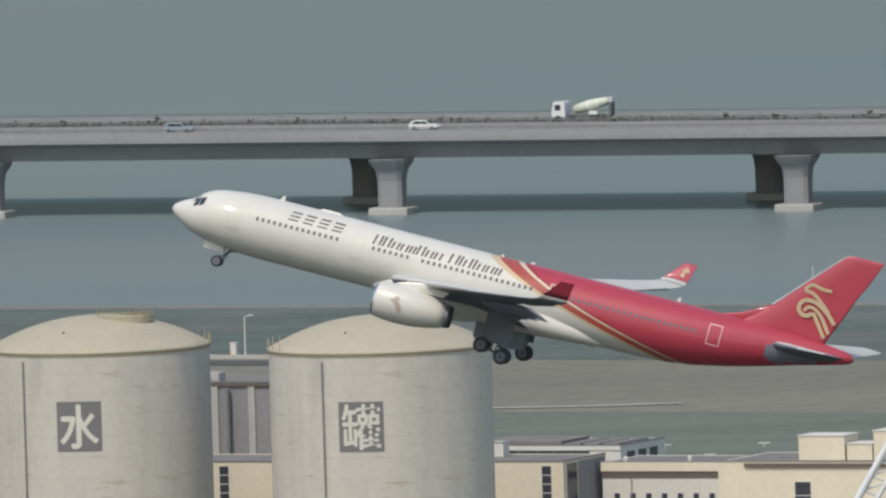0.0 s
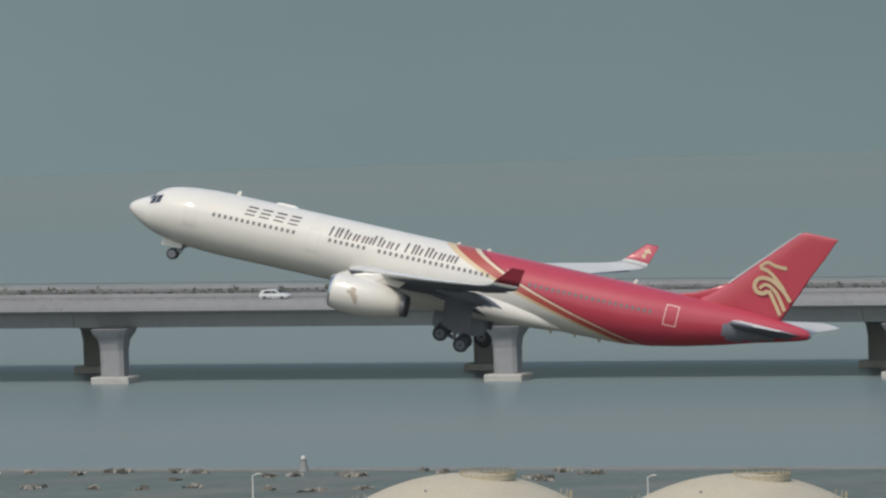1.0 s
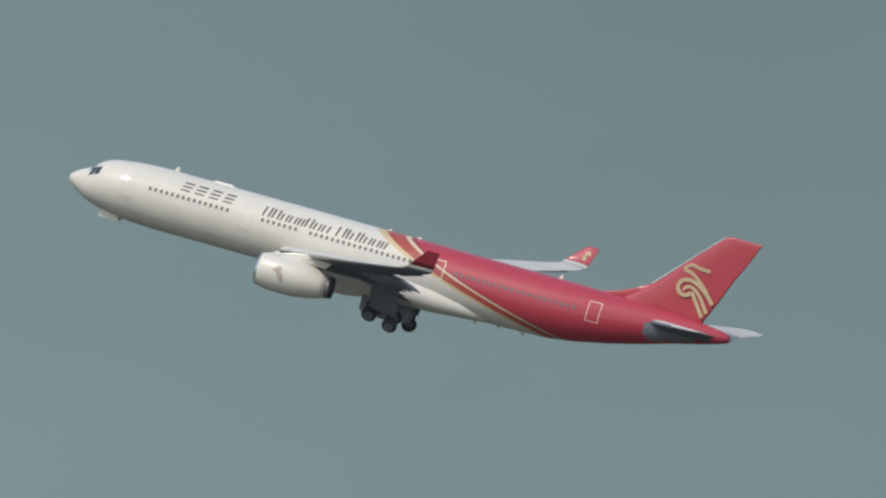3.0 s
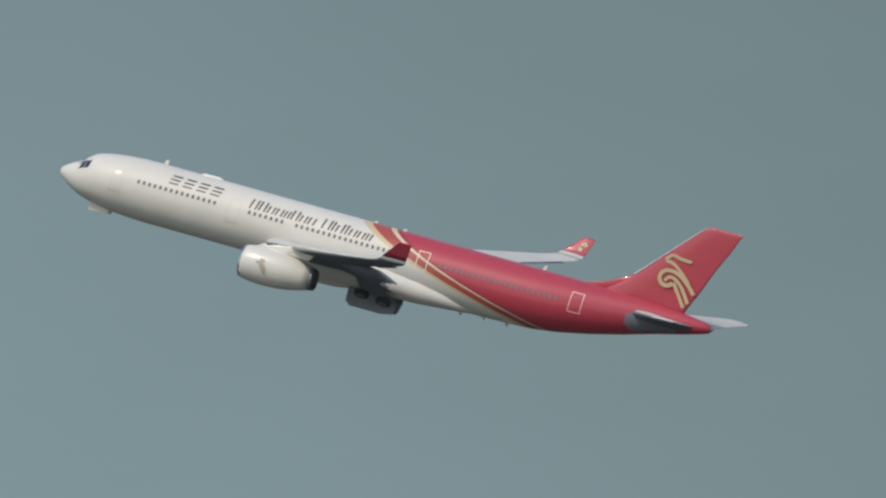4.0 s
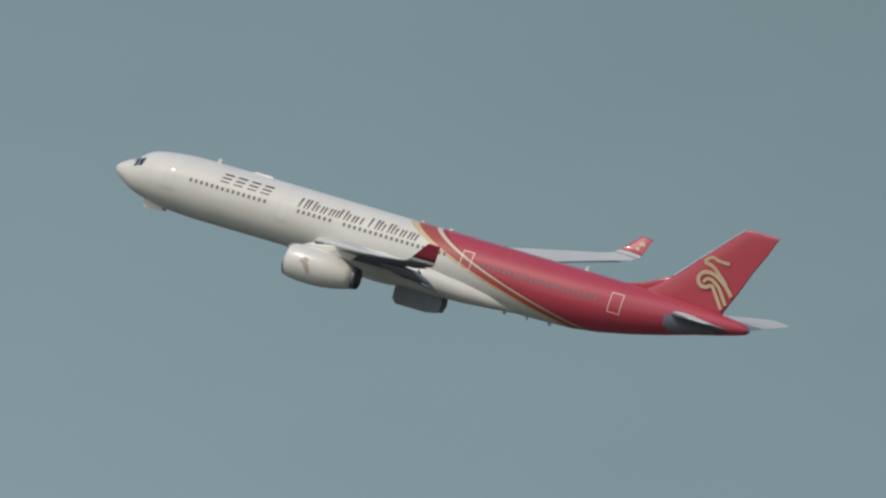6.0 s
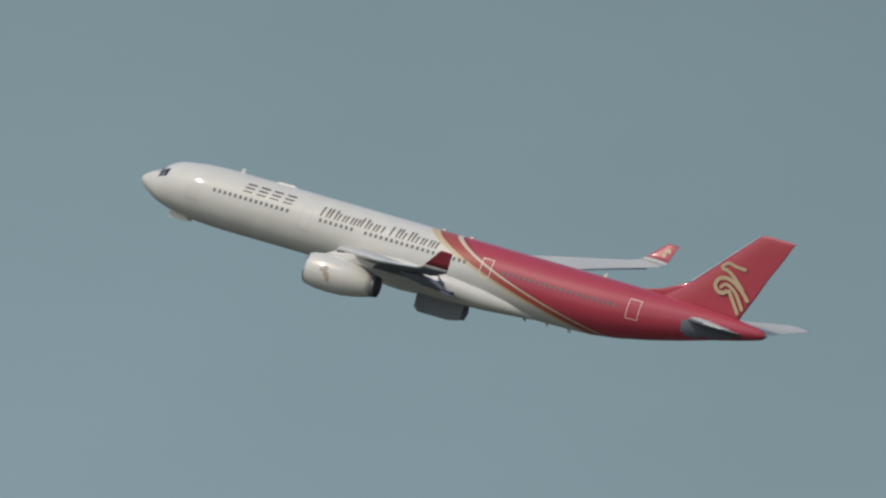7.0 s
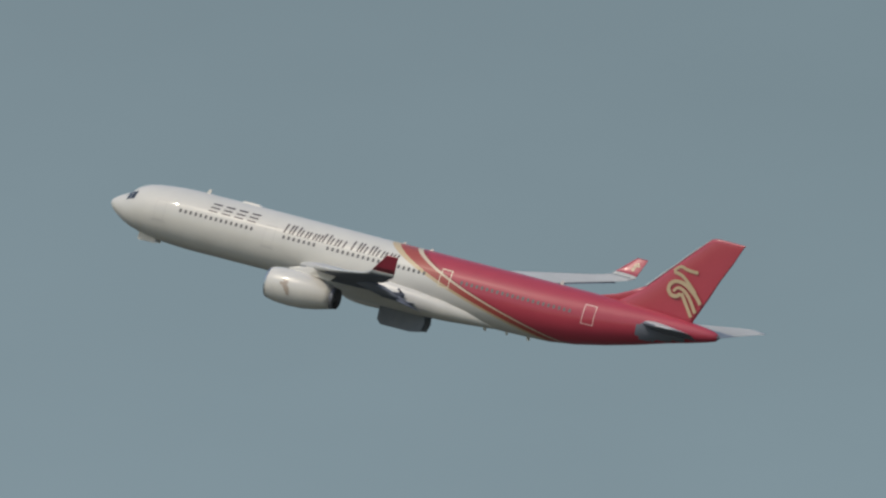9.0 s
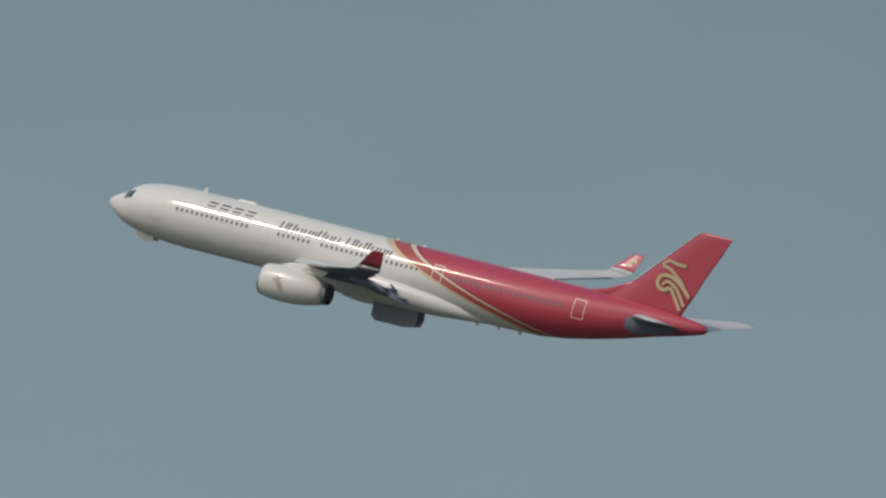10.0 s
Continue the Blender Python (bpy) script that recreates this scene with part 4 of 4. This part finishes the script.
def make_tank(at, char, pipe_ang):
    R, base, rim = 13.75, 3.0, 29.0
    label = "white steel water tank with cream domed roof" + (" and dark sign" if char else "")
    t = thing("water_tank", Matrix.Translation((at[0], at[1], 0)), label, "storage tank", "row of water tanks")
    n = 128
    shell = part("shell", turned([(base, R), (rim, R)], "z", n, caps=False), M_TANK, t, "stained white steel shell", True)
    for k in range(1, 10):
        part("weld_band", turned([(base + 2.6 * k - 0.03, R), (base + 2.6 * k - 0.03, R + 0.007), (base + 2.6 * k + 0.03, R + 0.007), (base + 2.6 * k + 0.03, R)], "z", n, caps=False), M_WELD, shell)
    RR = (R * R + 3.75 ** 2) / (2 * 3.75)
    pr = [(rim - 0.3, R + 0.02), (rim - 0.3, R + 0.15), (rim - 0.05, R + 0.16), (rim + 0.06, R + 0.06)]
    for k in range(1, 15):
        r = R * (1 - k / 14.0)
        pr.append((rim + 0.05 + math.sqrt(RR * RR - r * r) - (RR - 3.75), max(r, 0.01)))
    dome = part("roof", turned(pr, "z", n), M_DOME, t, "cream domed roof", True)
    part("eave_ring", turned([(rim - 0.52, R + 0.01), (rim - 0.52, R + 0.10), (rim - 0.31, R + 0.10), (rim - 0.31, R + 0.01)], "z", n, caps=False), M_RUST, dome, "brownish ring under the eave")
    # roof ribs
    for k in range(36):
        a = 2 * math.pi * k / 36
        pts = []
        for r in (13.4, 10, 6.5, 3.6):
            pts.append((r, rim + 0.06 + math.sqrt(RR * RR - r * r) - (RR - 3.75)))
        ring_ = []
        for r, zz in pts:
            c, s = math.cos(a), math.sin(a)
            ring_.append([(r * c - s * q, r * s + c * q, zz + dz) for q, dz in ((-0.05, 0), (-0.05, 0.015), (0.05, 0.015), (0.05, 0))])
        part("roof_rib", loft(ring_), M_DOME, dome)
    # edge rail, on the two flanks
    for k in range(40):
        a = 2 * math.pi * k / 40
        if abs(math.sin(a)) > 0.55:
            continue
        x, y = (R + 0.1) * math.cos(a), (R + 0.1) * math.sin(a)
        part("rail_post", box(x - 0.05, x + 0.05, y - 0.05, y + 0.05, rim, rim + 1.15), M_RUST, dome)
    # crown platform with its rail
    zt = rim + 2.95
    plat = part("platform", turned([(zt, 3.5), (zt + 0.22, 3.5)], "z", 28, (3.4, -1.6, 0)), M_DOME, t, "round platform on the crown of the roof")
    for h in (0.6, 1.2):
        part("rail", turned([(zt + h, 3.42), (zt + h, 3.5), (zt + h + 0.08, 3.5), (zt + h + 0.08, 3.42)], "z", 28, (3.4, -1.6, 0), caps=False), M_RUST, plat, "rusty yellow guard rail")
    for k in range(26):
        a = 2 * math.pi * k / 26
        x, y = 3.4 + 3.46 * math.cos(a), -1.6 + 3.46 * math.sin(a)
        part("rail_post", box(x - 0.04, x + 0.04, y - 0.04, y + 0.04, zt + 0.2, zt + 1.28), M_RUST, plat)
    part("toe_board", turned([(zt + 0.22, 3.44), (zt + 0.22, 3.48), (zt + 0.75, 3.48), (zt + 0.75, 3.44)], "z", 28, (3.4, -1.6, 0), caps=False), M_DOME, plat, "cream kick plate")
    part("walkway", box(-2.0, 2.0, -5.0, -4.3, rim + 2.95, rim + 3.08), M_RUST, t)
    part("roof_vent", turned([(rim + 1.4, 0.14), (rim + 2.2, 0.14), (rim + 2.2, 0.22), (rim + 2.4, 0.05)], "z", 10, (-4.2, -8.4, 0)), M_PIPE, t, "small dark roof vent")
    # drain pipe with brackets
    a = radians(pipe_ang)
    x, y = (R + 0.22) * math.sin(a), -(R + 0.22) * math.cos(a)
    pipe = part("drainpipe", rod((x, y, base), (x, y, rim - 1.1), 0.11, 10), M_PIPE, t, "thin grey drainpipe")
    for zz in (6, 11, 16, 21, 26):
        part("bracket", box(x - 0.16, x + 0.16, y - 0.1, y + 0.3, zz, zz + 0.12), M_PIPE, pipe)
    if char:
        ang, zm = -10.8, 19.85
        sign = part("sign", curved(R, ang, 5.65, zm - 3.1, zm + 3.1, 0.035, 14), M_SIGN, t, "slate square painted sign")
        size = {"水": (4.7, 5.3), "罐": (4.75, 5.55), "冷": (4.75, 5.3)}[char]
        k = 1.15 if char == "水" else 0.75
        for i, (da, dz) in enumerate(((-0.45, 0), (0.45, 0), (0, 0.1), (0, -0.1), (0, 0))):
            part("sign_character", character_mesh(char, R, ang + da * k, zm + dz * k, size, 0.05 + 0.004 * i), M_SIGNCHAR, sign, "cream painted character")
    return t


TANKS = [((-8.2, 3464.4), "罐", -31), ((-43.1, 3481.0), "水", -42), ((-77.8, 3498.0), "冷", -31), ((-112.6, 3515.0), "", -31)]
for at, ch, pa in TANKS:
    make_tank(at, ch, pa)


# ---- low buildings ----
def block(name, x, y, length, depth, top, wall, label, category="building", turn=-24.0, roof_lip=0.06):
    """Flat-roofed block: front corner at (x, y), length along the front, walls to the ground."""
    b = thing(name, pose(x, y, 0, 0, 0, turn), label, category)
    t = 0.3
    part("wall", box(0, length, 0, t, 3.0, top), wall, b)
    part("wall", box(0, length, depth - t, depth, 3.0, top), wall, b)
    part("wall", box(0, t, t, depth - t, 3.0, top), wall, b)
    part("wall", box(length - t, length, t, depth - t, 3.0, top), wall, b)
    roof = part("roof", box(t, length - t, t, depth - t, top - roof_lip - 0.25, top - roof_lip), M_ROOF, b, "grey flat roof")
    part("coping", box(-0.08, length + 0.08, -0.08, t + 0.08, top + 0.004, top + 0.14), M_ROOF, b)
    part("coping", box(length - t - 0.08, length + 0.08, t + 0.09, depth, top + 0.004, top + 0.14), M_ROOF, b)
    return b


def window_at(b, x, z, w, h, mullions=0, y=0.0):
    fr = part("window", box(x, x + w, y - 0.05, y + 0.1, z, z + h), M_GLASS, b, "dark window")
    for x0, x1, z0, z1 in ((x - 0.07, x, z, z + h), (x + w, x + w + 0.07, z, z + h), (x - 0.07, x + w + 0.07, z + h, z + h + 0.07), (x - 0.07, x + w + 0.07, z - 0.07, z)):
        part("frame", box(x0, x1, y - 0.08, y + 0.08, z0, z1), M_PALEWALL, fr)
    for k in range(mullions):
        zz = z + h * (k + 1) / (mullions + 1)
        part("transom", box(x, x + w, y - 0.075, y - 0.052, zz - 0.05, zz + 0.05), M_PALEWALL, fr)
    return fr


# pump house between and behind the tanks
a = block("pump_house", -44.0, 3518.5, 63.6, 13.2, 11.85, M_CREAM, "long cream flat-roofed pump house behind the water tanks")
window_at(a, 16.6, 4.6, 1.25, 6.7, 5)
window_at(a, 60.7, 4.6, 1.25, 6.7, 5)
part("side_glazing", box(63.6, 63.66, 1.2, 4.2, 4.0, 11.5), M_GLASS, a, "dark glazed strip on the end wall")
part("side_panel", box(63.6, 63.64, 4.6, 12.9, 4.0, 11.6), M_SHED, a, "blue-grey end wall panel")
# grey cladding shed with columns
s = block("shed", -150, 3612, 146, 14, 18.7, M_SHED, "grey clad shed with pale columns behind the tanks")
for k in range(28):
    x = 4 + 5.1 * k
    part("column", box(x, x + 0.9, -0.25, -0.002, 3.0, 18.2), M_CAP, s, "pale vertical column")
part("gutter", box(0, 146, -0.3, -0.004, 18.25, 18.6), M_FRIEZE, s)
for k in range(14):
    x = 8 + 10.2 * k
    v = part("roof_unit", box(x, x + 1.7, 1, 3, 18.2, 19.9, 0.1), M_CAP, s, "pale box on the shed roof")
for k in range(9):
    x = 11.3 + 15.3 * k
    part("duct", rod((x, -0.8, 4.0), (x, -0.8, 18.0), 0.55, 12), M_PIPE, s, "dark vertical duct")

# block with a row of small square windows
b2 = block("office_block", 19.0, 3501.5, 16.0, 12, 11.0, M_PALEWALL, "pale low office block with a brown band and small square windows")
part("cornice", box(-0.1, 16.1, -0.25, -0.004, 9.9, 11.0), M_CREAM, b2)
part("frieze", box(0, 16, -0.12, -0.006, 9.1, 9.9), M_FRIEZE, b2, "dark brown recessed band")
part("downpipe", rod((4.0, -0.12, 3), (4.0, -0.12, 9.1), 0.07, 8), M_PIPE, b2)
for k in range(7):
    window_at(b2, 1.6 + 2.15 * k, 6.35, 0.75, 0.8)
b3 = block("cream_block", 33.2, 3472.0, 34.0, 16, 12.7, M_CREAM, "large cream flat-roofed block with roof boxes")
window_at(b3, 10.3, 6.8, 2.1, 3.4, 1)
part("roof_edge", box(3.6, 34, -0.3, -0.004, 12.05, 12.5), M_FRIEZE, b3, "brown roof edge")
for x, w, d, h in ((9.4, 6.2, 4.5, 3.4), (15.9, 3.4, 4, 2.4), (19.5, 9.5, 5, 4.0)):
    r = part("roof_box", box(x, x + w, 3.5, 3.5 + d, 12.2, 12.2 + h, 0.06), M_CREAM, b3, "cream roof plant box")
    part("cap", box(x - 0.1, x + w + 0.1, 3.4, 3.6 + d, 12.21 + h, 12.33 + h), M_PALEWALL, r)
b4 = block("flat_roofed_block", 2.0, 3555.2, 21.5, 14, 9.85, M_PALEWALL, "low grey flat-roofed block behind the pump house")
part("roof_slab", box(1.0, 12.0, 3, 12, 9.80, 10.25, 0.05), M_ROOF, b4, "dark raised roof slab")
for k in range(3):
    part("roof_slab", box(13.0 + 2.6 * k, 15.0 + 2.6 * k, 2, 12, 9.80, 10.05, 0.05), M_ROOF, b4, "dark raised roof slab")
part("front_glazing", box(0.4, 17.2, -0.06, -0.004, 4.0, 9.2), M_GLASS, b4, "dark glazed front under a white roof edge")
for k in range(7):
    part("mullion", box(0.3 + 2.4 * k, 0.42 + 2.4 * k, -0.10, -0.062, 4.0, 9.2), M_SHED, b4)
part("fascia", box(-0.05, 21.55, -0.12, -0.004, 9.3, 9.84), M_PALEWALL, b4, "pale roof edge")
for k in range(3):
    part("side_window", box(21.5, 21.56, 2.0 + 3.6 * k, 4.4 + 3.6 * k, 6.4, 9.0), M_GLASS, b4, "dark side window")
# small things on the roofs
hut = thing("roof_hut", pose(5.0, 3506.0, 11.8, 0, 0, -24), "small pale hut standing on the pump house roof", "hut")
part("wall", box(0, 1.9, 0, 1.9, 0, 1.8, 0.03), M_PALEWALL, hut)
part("lid", box(-0.1, 2.0, -0.1, 2.0, 1.804, 1.92, 0.02), M_KERB, hut)
for x, y, z, r, h in ((22.0, 3503.5, 10.6, 0.35, 0.9), (30.0, 3500.0, 10.6, 0.3, 1.0)):
    v = part("roof_vent", turned([(z, r), (z + h * 0.8, r), (z + h * 0.8, r * 1.2), (z + h, r * 0.3)], "z", 14, (x, y, 0)), M_PALEWALL, None)
    tagged(v, "pale round vent standing on a flat roof", "vent")


# white lattice mast leaning in front of the cream block
def make_truss():
    t = thing("roof_truss", pose(0, 0, 0), "white steel lattice truss rising past the buildings", "truss")
    p, q = Vector((46.6, 3292, 18.6)), Vector((53.4, 3292, 30.0))
    p = p + (p - q) * 1.4
    side = Vector((1.9, 0.4, -0.8))
    part("chord", rod(p, q, 0.42, 12), M_CARWHITE, t)
    part("chord", rod(p + side, q + side, 0.30, 12), M_CARWHITE, t)
    for k in range(16):
        u0, u1 = k / 16, (k + 1) / 16
        part("lattice_bar", rod(p.lerp(q, u0), (p + side).lerp(q + side, u1), 0.12, 8), M_CARWHITE, t)
        part("lattice_bar", rod((p + side).lerp(q + side, u0), p.lerp(q, u0), 0.10, 8), M_CARWHITE, t)
    part("foot", rod((p.x, p.y, 3.0), p, 0.35, 12), M_CARWHITE, t)
    return t


make_truss()


def make_lamp(x, y, h, z=3.0, label="slender white street lamp beside the shore road"):
    t = thing("street_lamp", pose(x, y, z), label, "street lamp", "lamps in the airfield")
    part("pole", rod((0, 0, 0), (0, 0, h), 0.12, 10, 0.08), M_PALEWALL, t)
    part("arm", rod((0, 0, h), (0.7, 0, h + 0.25), 0.06, 8), M_PALEWALL, t)
    part("head", box(0.45, 1.2, -0.14, 0.14, h + 0.18, h + 0.34, 0.04), M_WHITE, t)
    part("foot", box(-0.25, 0.25, -0.25, 0.25, 0, 0.4, 0.03), M_PALEWALL, t)
    return t


lamp = make_lamp(-27.5, 3841.1, 5.6)
for u in (-92, -66, -27):
    c = coast(-2 + u * 1.6, -128.5)
    copy_thing(lamp, Matrix.Translation((c.x, c.y, 3.0)))
mast = thing("signal_mast", pose(51.6, 3925.0, 3.0), "slender white mast beside the sea wall", "mast")
part("pole", rod((0, 0, 0), (0, 0, 4.9), 0.11, 10, 0.06), M_WHITE, mast)
part("foot", box(-0.3, 0.3, -0.3, 0.3, 0, 0.3, 0.03), M_KERB, mast)
for x, y, w, hh in ((-29.0, 3844.0, 0.9, 1.9), (-65.0, 3862.0, 0.8, 1.7), (-95, 3872, 1.0, 1.6)):
    k = thing("cabinet", pose(x, y, 3.0, 0, 0, -26), "white equipment cabinet on the grass", "cabinet", "field cabinets")
    part("body", box(-w / 2, w / 2, -0.4, 0.4, 0, hh, 0.04), M_WHITE, k)
    part("lid", box(-w / 2 - 0.05, w / 2 + 0.05, -0.45, 0.45, hh + 0.004, hh + 0.1, 0.02), M_PALEWALL, k)
for x, y in ((28.0, 3636.0), (33.6, 3616.0), (40.8, 3634.0)):
    k = thing("field_light", pose(x, y, 3.0), "white airfield light bar on a short post", "airfield light", "field lights")
    part("post", rod((0, 0, 0), (0, 0, 0.5), 0.05, 8), M_PALEWALL, k)
    part("bar", box(-0.75, 0.75, -0.08, 0.08, 0.5, 0.64, 0.03), M_WHITE, k)


# ---- what moves ----
def motions():
    walk(plane, [
        (0, pose(-23.78, 2498.39, 106.02, -2.483, 15.230, -11.494)),
        (0.5, pose(-66.41, 2502.59, 114.31, -1.828, 14.126, -10.804)),
        (1, pose(-108.96, 2506.46, 122.52, -1.578, 13.458, -10.232)),
        (1.5, pose(-151.34, 2510.05, 130.91, -1.923, 13.733, -9.909)),
        (2, pose(-193.59, 2513.30, 139.37, -2.418, 14.740, -9.680)),
        (2.5, pose(-235.78, 2516.13, 147.75, -2.667, 15.902, -9.349)),
        (3, pose(-278.02, 2518.64, 155.79, -2.600, 16.367, -9.052)),
        (3.2, pose(-294.92, 2519.65, 158.88, -2.529, 16.315, -9.121)),
        (4.3, pose(-387.72, 2524.12, 175.92, -2.078, 16.064, -9.361)),
        (4.5, pose(-404.56, 2524.76, 179.01, -2.001, 16.020, -9.423)),
        (5, pose(-446.58, 2525.78, 187.06, -1.738, 16.505, -8.862)),
        (5.5, pose(-488.51, 2526.54, 195.10, -1.458, 16.991, -8.417)),
        (5.7, pose(-505.30, 2526.79, 198.18, -1.407, 16.915, -8.312)),
        (6.8, pose(-597.39, 2527.36, 215.14, -1.104, 16.516, -7.791)),
        (7, pose(-614.09, 2527.29, 218.23, -1.032, 16.452, -7.659)),
        (7.5, pose(-655.76, 2526.89, 225.98, -1.094, 16.346, -7.276)),
        (8, pose(-697.34, 2526.35, 233.65, -1.288, 16.095, -7.159)),
        (8.5, pose(-738.89, 2525.46, 241.13, -1.394, 15.449, -6.853)),
        (9, pose(-780.31, 2524.35, 248.65, -1.271, 14.896, -6.650)),
        (9.5, pose(-821.58, 2523.01, 256.30, -1.144, 14.607, -6.480)),
        (10, pose(-862.72, 2521.34, 264.09, -1.104, 14.593, -6.122)),
    ])
    walk(nose_gear, [(t, pose(6.9, 0, -1.95, 0, a, 0)) for t, a in
                     ((0, 38.7), (0.5, 43), (1, 47.5), (1.5, 51.5), (2, 58), (2.5, 70), (3, 85), (3.5, 94), (5, 98), (10, 98))])
    for g, side in zip(main_gears, (-1, 1)):
        walk(g, [(t, pose(32.2, side * 5.3, -1.9, -side * a, 0, 0)) for t, a in
                 ((0, 0), (0.5, 3), (1, 12), (1.5, 20), (2, 26), (2.5, 28), (3, 34), (3.2, 38), (3.6, 52), (4.0, 66), (4.3, 73), (4.8, 77), (5.7, 81), (6.8, 88), (10, 88))])
    for car, (t0, s0, v, lane) in zip(cars, ((0, 8.7, 36, 5.0), (1, -163.8, 33.5, 5.0), (0.7, -152.7, 36, 3.0), (1.5, -210.1, 38, 5.0), (2, -273, 36, 5.0), (0, -30.6, 39, 5.0))):
        walk(car, [(t, BR @ pose(s0 + v * (t - t0), lane, 11.83)) for t in range(0, 11, 2)])
    walk(mixer, [(t, BR @ pose(28 - 15.5 * t, 22.0, 11.83)) for t in range(0, 11, 2)])


motions()
